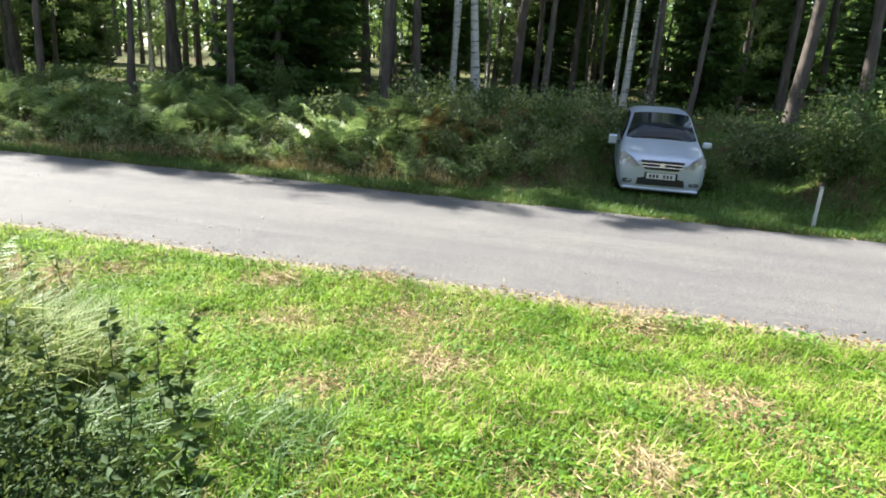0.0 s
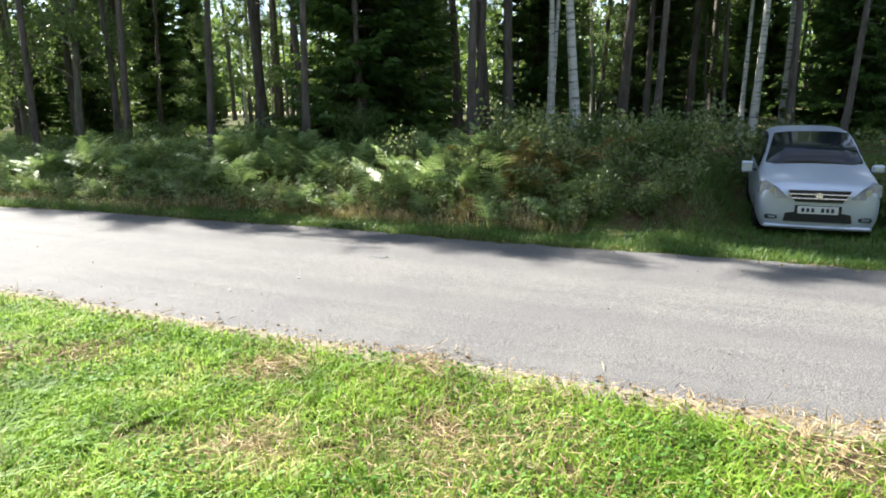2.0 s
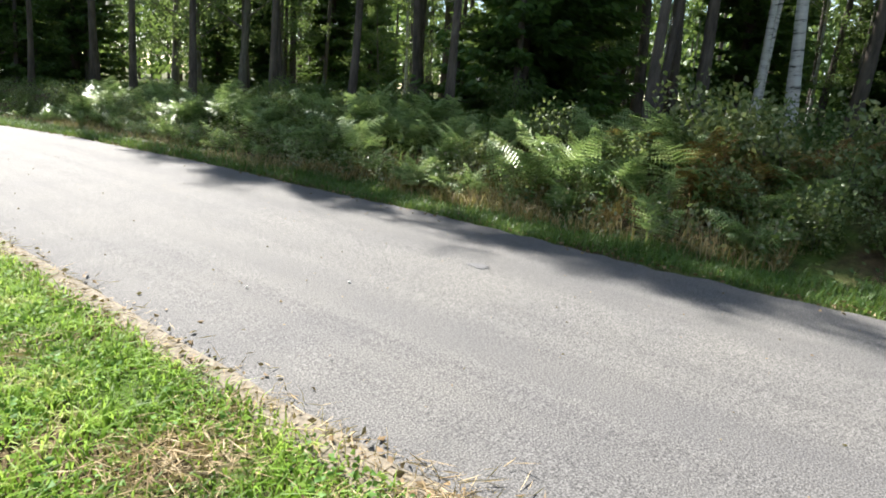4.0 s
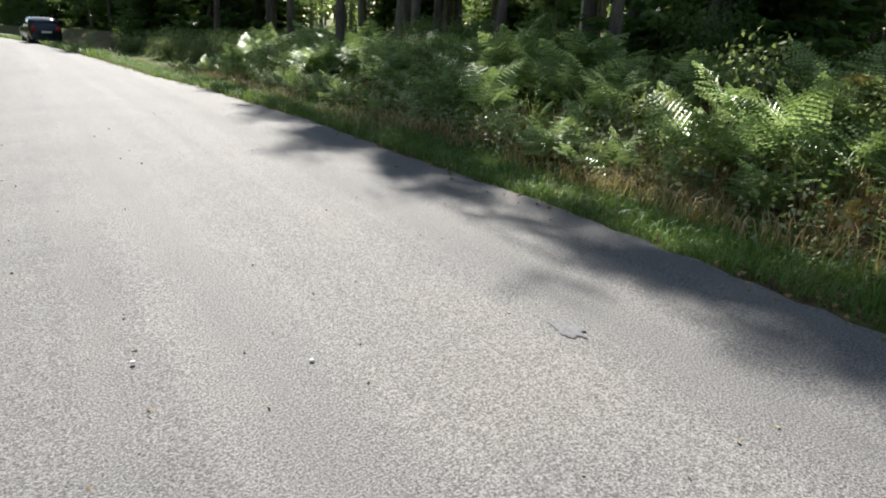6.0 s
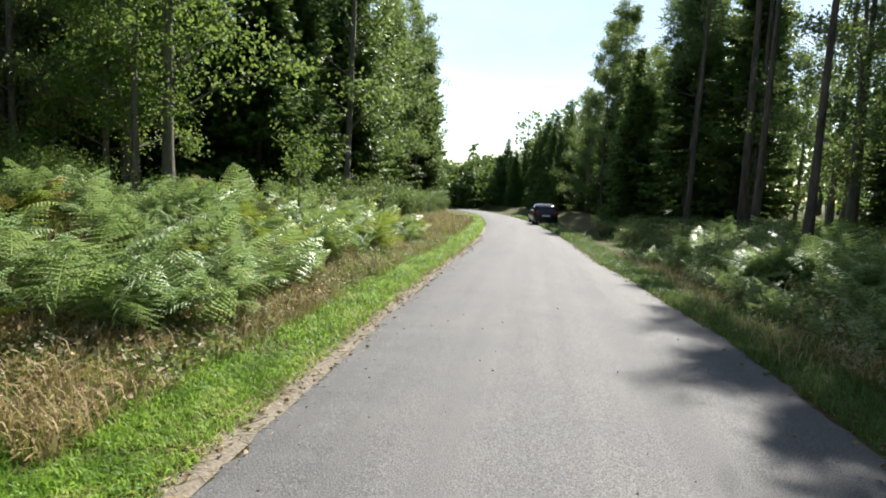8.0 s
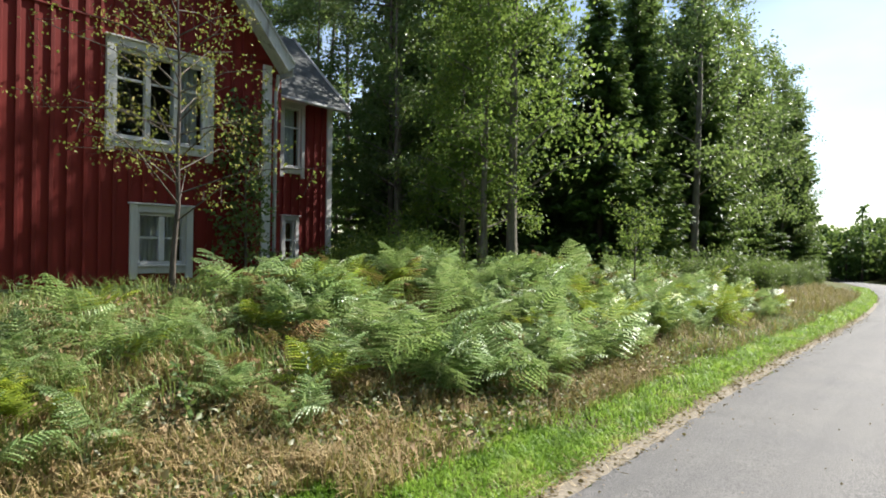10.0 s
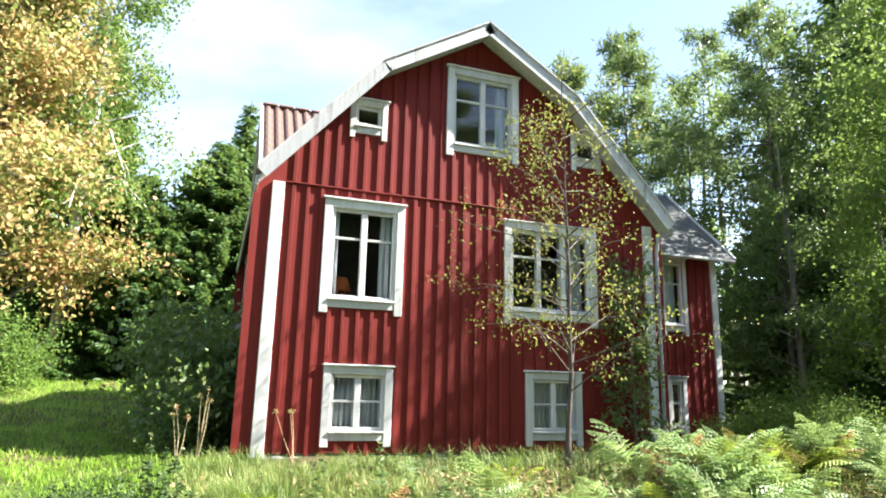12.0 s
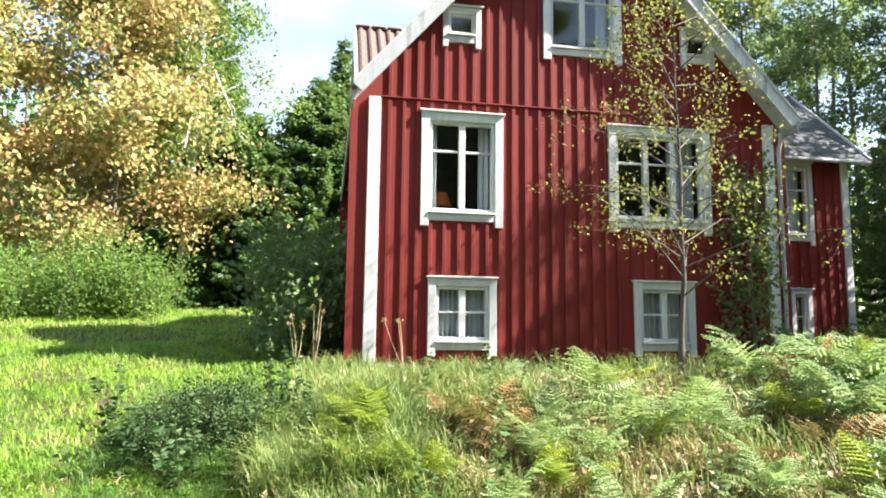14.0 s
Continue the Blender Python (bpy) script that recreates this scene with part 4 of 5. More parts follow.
forest_pines = [(19.5, 13.3, 1), (20.1, 6.6, 1), (21.2, 6.6, .9), (20.4, 5.7, 1.1), (23.1, 3.1, 1.1), (26.3, 1.4, 1), (30, .8, 1), (24.1, 9.9, 1),
                (20.3, 14.2, 1), (23.5, 8.5, 1), (23.8, 7.7, .9), (24.5, -5.4, 1.05), (21.6, -5.1, 1.1), (28, -7.5, 1), (22, -7, 1.05), (25.7, -8.7, 1), (27, 4.5, 1), (29, 7, 1.1), (17.6, 8.8, .8), (18.6, 11.2, .9), (17.4, 5.6, .75)]
EDGE = [pine(15, 16, .13, .42, .75), pine(16, 17, .12, .38, .75)]
stand(EDGE, [(15.1, 17.8, .8), (15.3, 14.4, .75), (15.2, 21.5, .8), (15.7, 12.0, .72), (15.6, 9.0, .7)], "slender pine with thin crown at the forest edge", "tree", "pines at the forest edge", used)
stand(PINES, forest_pines, "tall pine with bare grey-brown trunk", "tree", "pines across the road", used)
stand(BIRCHES, [(21.2, 4.75, 1), (24.6, -.5, 1.05), (25.3, -.2, .9), (20.0, 3.7, 1.15), (27, -1.4, 1), (22.4, 5.0, .9), (31, -4, 1)], "slender birch with white bark among the pines", "tree", "birches across the road", used, 3)
stand(SPRUCES, [(18.6, 9.3, .95), (20.2, 9.8, 1.05), (28.2, 2.9, 1), (25.5, -2.8, .8), (26, 12, 1)], "dark green spruce with branches to the ground", "tree", "spruces across the road", used)
# deeper forest and the woods along both sides of the road
g2 = np.random.default_rng(77)
deep = [(float(x), float(y), float(s)) for x, y, s in zip(g2.uniform(27, 52, 70), g2.uniform(-22, 40, 70), g2.uniform(.85, 1.2, 70))]
stand(PINES, deep[:30], "tall pine deep in the forest", "tree", "deep forest trees", used)
stand(SPRUCES, deep[60:], "dark spruce deep in the forest", "tree", "deep forest trees", used)
right = [(16.0 + float(bend(y)) + float(g2.uniform(0, 1)) ** 1.5 * 8, float(y), float(g2.uniform(.8, 1.05))) for y in np.arange(19, 112, .85)]
for i, (ps, lab) in enumerate(((PINES, "pine beside the road"), (ASPENS, "leafy roadside tree in green leaf"), (SPRUCES, "dark spruce beside the road"), (ASPENS, "slim leafy tree beside the road"))):
    rows = [r if i == 0 or r[1] > 34 else (r[0] + 1.5, r[1], r[2]) for r in right[i::4] if r[1] < 62 and not (i in (2, 3) and r[1] < 34)]
    if i == 3:
        stand(EDGE, [r for r in right[i::4] if r[1] < 34], "slender pine with thin crown beside the road", "tree", "trees along the far side", used)
    if i == 2:
        rows += [(x, y, s * .82) for x, y, s in right if y >= 62]
    stand(ps, rows, lab, "tree", "trees along the far side", used)
left = [((.4 if y < 27 else 1.9) + float(bend(y)) - float(g2.uniform(0, 8)), float(y), float(g2.uniform(.85, 1.2)) * (.85 if y < 27 else 1.08)) for y in np.arange(21, 105, 1.15)]
for i, (ps, lab) in enumerate(((SPRUCES, "dark spruce above the fern bank"), (ASPENS, "leafy tree above the fern bank"), (SPRUCES, "dark spruce in the roadside wood"), (ASPENS, "leafy tree in the roadside wood"))):
    rows = left[i::4]
    stand(ps, [r for r in rows if r[1] < 55 or i in (0, 2)], lab, "tree", "trees along the house side", used)
    if i == 2:
        stand(ps, [r for r in left[1::4] + left[3::4] if r[1] >= 55], lab, "tree", "trees along the house side", used)
stand(PINES, [(-4.0, 17.2, .78)] + [(-9 - 3 * i, 16 + (i * 7) % 9, .95) for i in range(5)], "pine behind the house wing", "tree", "trees behind the house", used)
stand(SPRUCES, [(-8, 21, 1.1), (-12, 14, 1.0), (-2.2, 20.8, 1.1), (-5.6, 22.5, 1.2), (.4, 22.4, .95)], "dark spruce behind the house wing", "tree", "trees behind the house", used)
stand(ASPENS, [(-6.5, 16.2, .95), (-4.6, 18.2, .95), (-9, 18.5, 1.15), (-1.6, 18.6, 1.2), (-3.0, 16.4, .75), (-5.2, 20.5, 1.3)], "leafy tree crowding behind the house wing", "tree", "trees behind the house", used)
# smaller trees under the pines across the road
thin_pines = [(float(x), float(y), float(s)) for x, y, s in zip(g2.uniform(18.5, 36, 34), g2.uniform(-14, 30, 34), g2.uniform(.6, .85, 34))]
stand(PINES, thin_pines, "thin dark pine in the dense stand", "tree", "thin pines across the road", used)
under = [(float(x), float(y), float(s)) for x, y, s in zip(g2.uniform(20, 34, 30), g2.uniform(-14, 30, 30), g2.uniform(.4, .7, 30))]
stand(SPRUCES, under[:8], "half-grown spruce under the pines", "tree", "young trees under the pines", used)
stand(ASPENS, under[8:22], "half-grown leafy tree under the pines", "tree", "young trees under the pines", used)
stand(BIRCHES, under[22:], "young birch under the pines", "tree", "young trees under the pines", used)


stand(SPRUCES, [(float(x), float(y), float(s)) for x, y, s in zip(g2.uniform(33, 44, 8), g2.uniform(-8, 3, 8), g2.uniform(.5, .75, 8))], "young dark spruce filling the deep forest", "tree", "deep forest trees", used)


def far_woods():
    g = np.random.default_rng(88)
    vs, fs, tv, tf, base, tb = [], [], [], [], 0, 0
    for k in range(1400):
        a, d = g.uniform(0, 6.28), g.uniform(46, 105)
        x, y = 8 + d * math.cos(a), 12 + d * math.sin(a)
        if k > 1100:
            x, y = g.uniform(-60, 40), g.uniform(108, 160)
        if abs(x - 9.4 - float(bend(y))) < 9 and y > 0 and y < 108 or (x > 12 and x < 50 and -20 < y < 40):
            continue
        h, cone = g.uniform(10, 16) * (.55 if k > 1100 else 1), g.uniform() < .5
        if x > 20 and abs(y) < 60:
            h *= .75
        z0 = float(gz(x, y))
        n = 480 if k > 1100 else 190
        s = g.uniform(.05 if cone else .1, 1, n)
        R = 2.4 * (1 - s) + .2 if cone else 2.2 * np.sqrt(np.clip(1 - (2 * s - 1.2) ** 2 / 1.5, 0.05, 1))
        t = g.uniform(0, 6.28, n)
        c = np.stack([x + R * np.cos(t), y + R * np.sin(t), z0 + s * h], 1)
        L = g.uniform(.4, .8, n)
        v, f = leaf_cloud(c, g.normal(0, 1, c.shape) + np.array([0, 0, -.5]), L, L * .8, g)
        vs.append(v)
        fs.append(f + base)
        base += len(v)
        v, f = tubes([[((x, y, z0 - .3), .16), ((x, y, z0 + h * .9), .05)]], 4)
        tv.append(v)
        tf.append(f + tb)
        tb += len(v)
    w = raw("far_woods", np.concatenate(vs), np.concatenate(fs), M_SPRUCE)
    tagged(w, "dark mixed woods closing the view all round", "woods", kind="stuff")
    w = raw("far_trunks", np.concatenate(tv), np.concatenate(tf), M_DARKBARK)
    tagged(w, "bare dark trunks of the distant woods", "woods", kind="stuff")


far_woods()
# meadow side of the house
WIDE = [spruce(24, 9.6, 4.1, 1.6, .02), spruce(25, 7.2, 3.4, 1.6, .02)]
stand(WIDE, [(-18, 2.3, 1.0), (-16.6, .3, .9), (-19.5, 4.2, 1.05), (-18.8, -.6, .9)], "full green spruce with drooping branches by the meadow", "tree", "spruces behind the meadow", used)
stand(SPRUCES, [ (-20, -2, 1.1), (-22, 3, 1.1), (-23, -6, 1.0)], "green spruce at the back of the meadow", "tree", "spruces behind the meadow", used)
near_birch = broadleaf("birch_tree", 51, 13, .17, M_BIRCHBARK, M_LEAF, 2.6, .3, 16000, .11, .6, .02, 40)
tagged(near_birch, "leaning white-trunked birch with drooping leaves", "tree")
near_birch.matrix_basis = plant_at(None, -16.6, -2.5, 1.4, 20, (0, 6))
maple = broadleaf("maple_tree", 52, 12, .16, M_GREYBARK, M_YELLOW, 3.3, .1, 52000, .15, .2, .02, 60, .5)
tagged(maple, "broad tree turning yellow and orange", "tree")
maple.matrix_basis = plant_at(None, -14.5, -4.5, 1.35, 70)
maple2 = broadleaf("maple_tree", 53, 8, .12, M_GREYBARK, M_YELLOW, 2.6, .08, 20000, .14, .1, .02, 30, .4)
tagged(maple2, "smaller tree with yellow-green autumn leaves", "tree")
maple2.matrix_basis = plant_at(None, -11.0, -8.0, 1.3, 150)
# leafy trees between the house and the road
for k, (x, y, s, sd_) in enumerate(((1.05, 16.1, 1.32, 61), (-.3, 15.9, .8, 62), (.7, 15.4, .9, 63))):
    t = broadleaf("alder_tree", sd_, 8.6, .1, M_GREYBARK, M_LEAF, 1.7, .15, 9500, .1, .05, .012, 30, .33)
    tagged(t, "slim leafy alder standing in the fern bank", "tree", "alders in the fern bank")
    t.matrix_basis = plant_at(None, x, y, s, 40 * k)
sap = broadleaf("sapling", 64, 2.2, .025, M_GREYBARK, M_LEAF, .7, .1, 1500, .07, 0, .02, 14, .15)
tagged(sap, "young leafy sapling above the ferns", "tree")
sap.matrix_basis = plant_at(None, 3.4, 17.9, 1.0)
# thin tree before the gable, with few yellowing leaves
thin = broadleaf("rowan_tree", 65, 5.3, .04, M_PINEBARK, M_ROWANLEAF, 1.9, .2, 3400, .054, .1, .04, 40, .16)
tagged(thin, "thin sparse rowan with few yellowing leaves", "tree")
thin.matrix_basis = plant_at(None, 1.05, 7.5, 1.0, 0, (0, 0))
climb = broadleaf("climbing_shrub", 66, 3.3, .03, M_GREYBARK, M_BUSH, .32, .05, 2800, .085, .1, .03, 26, .13)
tagged(climb, "dark leafy shrub climbing the gable corner", "shrub")
climb.matrix_basis = plant_at(None, -.5, 9.72, 1.0)


# ---- shrubs, ferns and grass ----
def shrub(seed, h, R, leaf, n=2300, size=.092, stems=9):
    g = np.random.default_rng(seed)
    t = empty("shrub")
    paths, cs = [], []
    for k in range(stems):
        a, L = g.uniform(0, 6.28), R * g.uniform(.3, 1)
        H = h * g.uniform(.6, 1)
        p0 = np.array([g.normal(0, .1), g.normal(0, .1), -.1])
        p2 = np.array([math.cos(a) * L, math.sin(a) * L, H])
        p1 = (p0 + p2) / 2 + np.array([0, 0, .15 * H])
        paths.append([(tuple(p0), .018), (tuple(p1), .012), (tuple(p2), .004)])
        m = n // stems
        s = g.uniform(.12, 1.05, (m, 1))
        c = p0 * (1 - s) ** 2 + 2 * p1 * s * (1 - s) + p2 * s ** 2
        cs.append(c + g.normal(0, 1, (m, 3)) * np.array([R * .27, R * .27, h * .12]))
    v, f = tubes(paths, 5)
    raw("stem", v, f, M_GREYBARK, t, True)
    c = np.concatenate(cs)
    c[:, 2] = np.maximum(c[:, 2], .03)
    L = g.uniform(.6, 1.3, len(c)) * size
    v, f = leaf_cloud(c, g.normal(0, 1, c.shape) + np.array([0, 0, .3]), L, L * .6, g)
    raw("foliage", v, f, leaf, t)
    return t


def frond_mesh(name, seed, material, length=1.0):
    """A bracken frond: arching stalk, paired pinnae, each a row of small leaflets."""
    g = np.random.default_rng(seed)
    vs, fs = [], []
    n = 12

    def spine(s):
        return np.array([0, s * length * (1 - .12 * s), length * (.62 * s - .52 * s * s)])

    def tri(a, b, c):
        k = len(vs)
        vs.extend([a, b, c])
        fs.append((k, k + 1, k + 2))
    for k in range(12):
        a, b = spine(k / 12), spine((k + 1) / 12)
        w = np.array([.007 * (1.1 - k / 12), 0, 0])
        tri(a - w, a + w, b + w * .8)
        tri(a - w, b + w * .8, b - w * .8)
    for k in range(n):
        s = .22 + .78 * k / (n - 1)
        p, q = spine(s), spine(min(1, s + .02)) - spine(s - .02)
        q /= np.linalg.norm(q) + 1e-9
        L = length * .42 * (1 - (s - .22) / .82) ** .9 + .025
        for sg in (1, -1):
            d = np.array([sg * .88, 0, 0]) + q * .42 + np.array([0, 0, g.normal(-.16, .1)])
            d /= np.linalg.norm(d)
            e = np.cross(d, np.array([0, 0, 1.0]))
            e /= np.linalg.norm(e)
            m = max(3, min(7, int(L / .05)))
            mids = []
            for j in range(m + 1):
                t = j / m
                vs.append(p + d * L * t + np.array([0, 0, -.16 * L * t * t]))
                mids.append(len(vs) - 1)
            half = .8 * .78 / n * length
            for j in range(m):
                t = (j + .5) / m
                w = half * (1 - t) ** .7 * g.uniform(.8, 1.1) + .004
                for s2 in (1, -1):
                    vs.append(p + d * L * min(1, t + .45 / m) + e * s2 * w + np.array([0, 0, -.16 * L * t * t - .3 * w]))
                    fs.append((mids[j], mids[j + 1], len(vs) - 1))
    ob = raw(name, vs, fs, material)
    me = ob.data
    bpy.data.objects.remove(ob)
    return me


FRONDS = {m.name: [frond_mesh("frond", 80 + k, m, 1.0) for k in range(5)] for m in (M_FERN, M_FERNBROWN, M_FERNYELLOW)}


def fern(x, y, s, g, material, label, group):
    f = empty("fern", (x, y, float(gz(x, y)) - .02), label, "fern", group)
    n = int(g.integers(5, 9))
    for k in range(n):
        ob = new("frond", FRONDS[material.name][int(g.integers(5))])
        ob.parent = f
        sc = s * g.uniform(.7, 1.15)
        up = g.uniform(15, 58)
        ob.matrix_basis = pose(g.normal(0, .08), g.normal(0, .08), g.uniform(.0, .35) * s, up, g.normal(0, 14), k * 360 / n + g.normal(0, 18)) @ Matrix.Scale(sc, 4)
    vs, fs = tubes([[((g.normal(0, .05), g.normal(0, .05), 0), .008), ((0, 0, .4 * s), .005)] for k in range(4)], 5)
    raw("stalk", vs, fs, material, f)
    return f


gf = np.random.default_rng(404)
count = 0
while count < 225:
    y = gf.uniform(4.6, 24)
    x = gf.uniform(.9, 4.7) + (.8 if y > 6.5 else 0)
    if (y < 8 and (x < 2.7 or gf.uniform() < .45)) or (x - 3.6) ** 2 + (y - 10.2) ** 2 < 1.0:
        continue
    m, lab = [(M_FERN, "tall green bracken fern"), (M_FERN, "tall green bracken fern"), (M_FERN, "tall green bracken fern"), (M_FERNYELLOW, "bracken fern turning yellow"), (M_FERNBROWN, "withered brown bracken fern on the bank")][int(gf.choice(5, p=[.28, .21, .18, .21, .12]))]
    fern(x, y, gf.uniform(.5, .85) * (.85 if y < 7 else 1.18) * (.8 if m is M_FERNBROWN else 1), gf, m, lab, "ferns on the bank")
    count += 1
for k in range(14):
    m, lab = ((M_FERN, "low green bracken fern on the bank"), (M_FERN, "low green bracken fern on the bank"), (M_FERNBROWN, "withered brown bracken fern on the bank"), (M_FERNYELLOW, "bracken fern turning yellow"))[k % 4]
    fern(gf.uniform(2.7, 4.7), gf.uniform(4.0, 7.6), gf.uniform(.42, .62), gf, m, lab, "ferns on the bank")
for x, y, s, m, lab in ((3.9, 3.7, .45, M_FERNYELLOW, "bright yellow-green bracken fern"), (4.2, 4.7, .45, M_FERNYELLOW, "bright yellow-green bracken fern"), (3.7, 4.6, .5, M_FERN, "tall green bracken fern"),
                        (3.5, 4.3, .45, M_FERNBROWN, "withered brown bracken fern on the bank"), (3.2, 6.4, .65, M_FERN, "tall green bracken fern"), (2.7, 7.1, .6, M_FERN, "tall green bracken fern"), (2.9, 8.3, 1.0, M_FERN, "tall green bracken fern"),
                        (3.3, 3.1, .5, M_FERNYELLOW, "bright yellow-green bracken fern"), (3.0, 3.3, .6, M_FERNYELLOW, "bright yellow-green bracken fern"), (3.7, 3.2, .4, M_FERNYELLOW, "bright yellow-green bracken fern"), (2.1, 6.1, .5, M_FERNYELLOW, "bright yellow-green bracken fern"), (1.6, 5.2, .45, M_FERN, "low green bracken fern")):
    fern(x, y, s, gf, m, lab, "ferns on the bank")
spare = []
for k in range(190):
    x, y = gf.uniform(12.6, 15), gf.uniform(1.8, 22)
    x -= .55 * float(smooth((y - 9) / 14))
    size = gf.uniform(.45, .8) * (.75 if x < 13.2 else 1.1)
    if y < 5.2:
        fern(x + float(bend(y)), y, size, gf, M_FERN if k % 5 else M_FERNBROWN, "grey-green bracken fern under pines" if k % 5 else "withered brown bracken fern on the bank", "ferns across the road")
    else:
        spare.append((x + float(bend(y)), y, size))


def fern_belt(spots, g):
    """The bracken farther along the forest edge, one sheet of many fronds."""
    vs, fs, base = [], [], 0
    for x, y, s in spots:
        n = int(g.integers(5, 9))
        for k in range(n):
            me = FRONDS[M_FERN.name][int(g.integers(5))]
            co = np.empty(len(me.vertices) * 3, dtype=np.float32)
            me.vertices.foreach_get("co", co)
            m = np.array(pose(x, y, float(gz(x, y)) + float(g.uniform(.0, .35)) * s, float(g.uniform(15, 58)), float(g.normal(0, 14)), k * 360 / n + float(g.normal(0, 18))) @ Matrix.Scale(s * float(g.uniform(.7, 1.15)), 4))
            ix = np.empty(len(me.loops), dtype=np.int32)
            me.loops.foreach_get("vertex_index", ix)
            vs.append(co.reshape(-1, 3) @ m[:3, :3].T + m[:3, 3])
            fs.append(ix.reshape(-1, 3) + base)
            base += len(me.vertices)
    tagged(raw("fern_belt", np.concatenate(vs), np.concatenate(fs), M_FERN), "grey-green bracken along the forest edge", "ferns", kind="stuff")


fern_belt(spare, np.random.default_rng(405))

SCRUB = [shrub(76, 1.15, .8, M_SCRUB, 1500, .1), shrub(77, .9, .75, M_SCRUB, 1300, .1), shrub(78, 1.35, .8, M_SCRUB, 1700, .11)]
SHRUBS = [shrub(70, 1.25, .85, M_BUSH), shrub(71, 1.0, .8, M_BUSH), shrub(72, 1.5, .9, M_BUSH, 3200)]
stand(SCRUB, [(14.3, 1.9, .8), (13.9, 2.8, .7), (14.6, 2.6, .9), (15.5, 1.6, 1), (14.9, 3.6, .9), (15.6, .9, .8), (17.8, -.5, 1), (17.5, -3.4, 1.1), (13.5, 1.9, .5), (13.7, 1.2, .5), (14.2, .9, .65)], "dense grey-green roadside shrub", "shrub", "shrubs across the road", used, 4)
stand(SCRUB, [(14.2 + .5 * math.sin(k * 2.1) + float(bend(y)) - .7 * float(smooth((y - 9) / 14)), y, .48 + .22 * math.sin(k * 1.3)) for k, y in enumerate(np.arange(4.6, 36, 1.15))], "low scrub at the forest edge", "shrub", "scrub at the forest edge", used, 4)
stand(SHRUBS, [(16.5 + 1.5 * math.sin(k * 2.7), y, .55 + .22 * math.sin(k * 1.7)) for k, y in enumerate(np.arange(-6, 22, 1.8))], "low undergrowth bush under the pines", "shrub", "undergrowth bushes", used, 4)
stand(SHRUBS, [(14.2, -5.6, 1.1), (15, -6.6, 1.2), (14, -7.6, 1), (16.3, -5.2, 1.2), (15.4, -4.6, .9), (13.6, -6.4, .8)], "dark shrub beside the parked car", "shrub", "shrubs beside the car", used, 4)
stand(SHRUBS, [(-1.7, 2.6, 1.15), (-2.7, 2.45, 1.5), (-3.9, 2.6, 1.5), (-5.2, 2.4, 1.5)], "dark bush at the house corner", "shrub", "bushes at the house side", used, 4)
LIGHT = [shrub(74, 1.6, 1.1, M_LEAF, 4200, .08, 12), shrub(75, 1.2, 1.0, M_LEAF, 3600, .08, 12)]
stand(LIGHT, [(-9.4, -2.4, 1.15), (-10.2, -3.2, 1.3), (-9.0, -3.6, 1.1), (-8.6, -4.8, 1.1), (-10.6, -2.1, 1.0), (-7.8, -5.9, 1.1), (-10.2, -4.6, 1.5)], "sunlit garden bush with yellow-green leaves", "shrub", "garden bushes by the meadow", used, 4)
stand(SHRUBS, [(3.1 + .6 * math.sin(k * 1.9) + float(bend(y)), y, .8 + .25 * math.sin(k * 2.2)) for k, y in enumerate(np.arange(23, 60, 2.0))], "bushy undergrowth along the wood edge", "shrub", "bushes along the wood", used, 4)


def weed(seed, h, leaf=M_BUSH):
    """A tall leafy weed: stem with pairs of leaves."""
    g = np.random.default_rng(seed)
    t = empty("weed")
    top = np.array([g.normal(0, .12), g.normal(0, .12), h])
    v, f = tubes([[((0, 0, -.05), .006), (tuple(top * .5 + g.normal(0, .02, 3)), .005), (tuple(top), .002)]], 5)
    raw("stem", v, f, leaf, t)
    n = int(h * 55)
    s = g.uniform(.12, 1, (n, 1))
    a = g.uniform(0, 6.28, n)
    d = np.stack([np.cos(a), np.sin(a), g.normal(.1, .3, n)], 1)
    L = (.075 + .08 * (1 - s[:, 0])) * g.uniform(.7, 1.2, n)
    v, f = leaf_cloud(top * s, d, L, L * .5, g)
    raw("foliage", v, f, leaf, t)
    return t


# Thicket seen from its shaded side; the leaf colour carries that shade.
BRAMBLES = [shrub(79, 1.0, .8, M_SHADEBRAMBLE, 4200, .065, 12), shrub(80, .85, .9, M_SHADEBRAMBLE, 3800, .06, 12)]
stand(BRAMBLES, [(2.5, 1.75, .5), (2.2, 2.0, .55), (2.2, 1.6, .5), (2.9, 1.8, .36), (2.6, 2.15, .5), (2.0, 1.35, .42), (2.6, 1.4, .34), (1.7, 1.5, .4), (2.4, 1.15, .3)], "bramble thicket on the bank, coloured dark for shade", "shrub", "brambles on the bank", used, 4)
stand(LIGHT, [(.4, 12.6, .6), (1.2, 12.3, .5), (.9, 13.4, .65), (-.6, 13.2, .8), (1.7, 12.9, .5), (-1.6, 14.6, .9), (2.2, 13.8, .55), (-.9, 12.2, .6), (2.6, 15.0, .7)], "pale green undergrowth beside the house wing", "shrub", "undergrowth beside the house", used, 4)
WEEDS = [weed(90, .9), weed(91, 1.1), weed(92, .7)]
gw = np.random.default_rng(515)
spots = [(float(gw.normal(2.75, .45)), float(gw.normal(2.3, .55)), float(gw.uniform(.6, 1.0))) for k in range(42)]
spots = [(x, y - .35, s * .8) for x, y, s in spots if y > 1.4 + .35 * (x - 2.4) and x > 1.2]
# Darker copies of the weeds, with shade in the leaf colour.
SHADEDWEEDS = [weed(93, .8, M_SHADEBRAMBLE), weed(94, 1.0, M_SHADEBRAMBLE)]
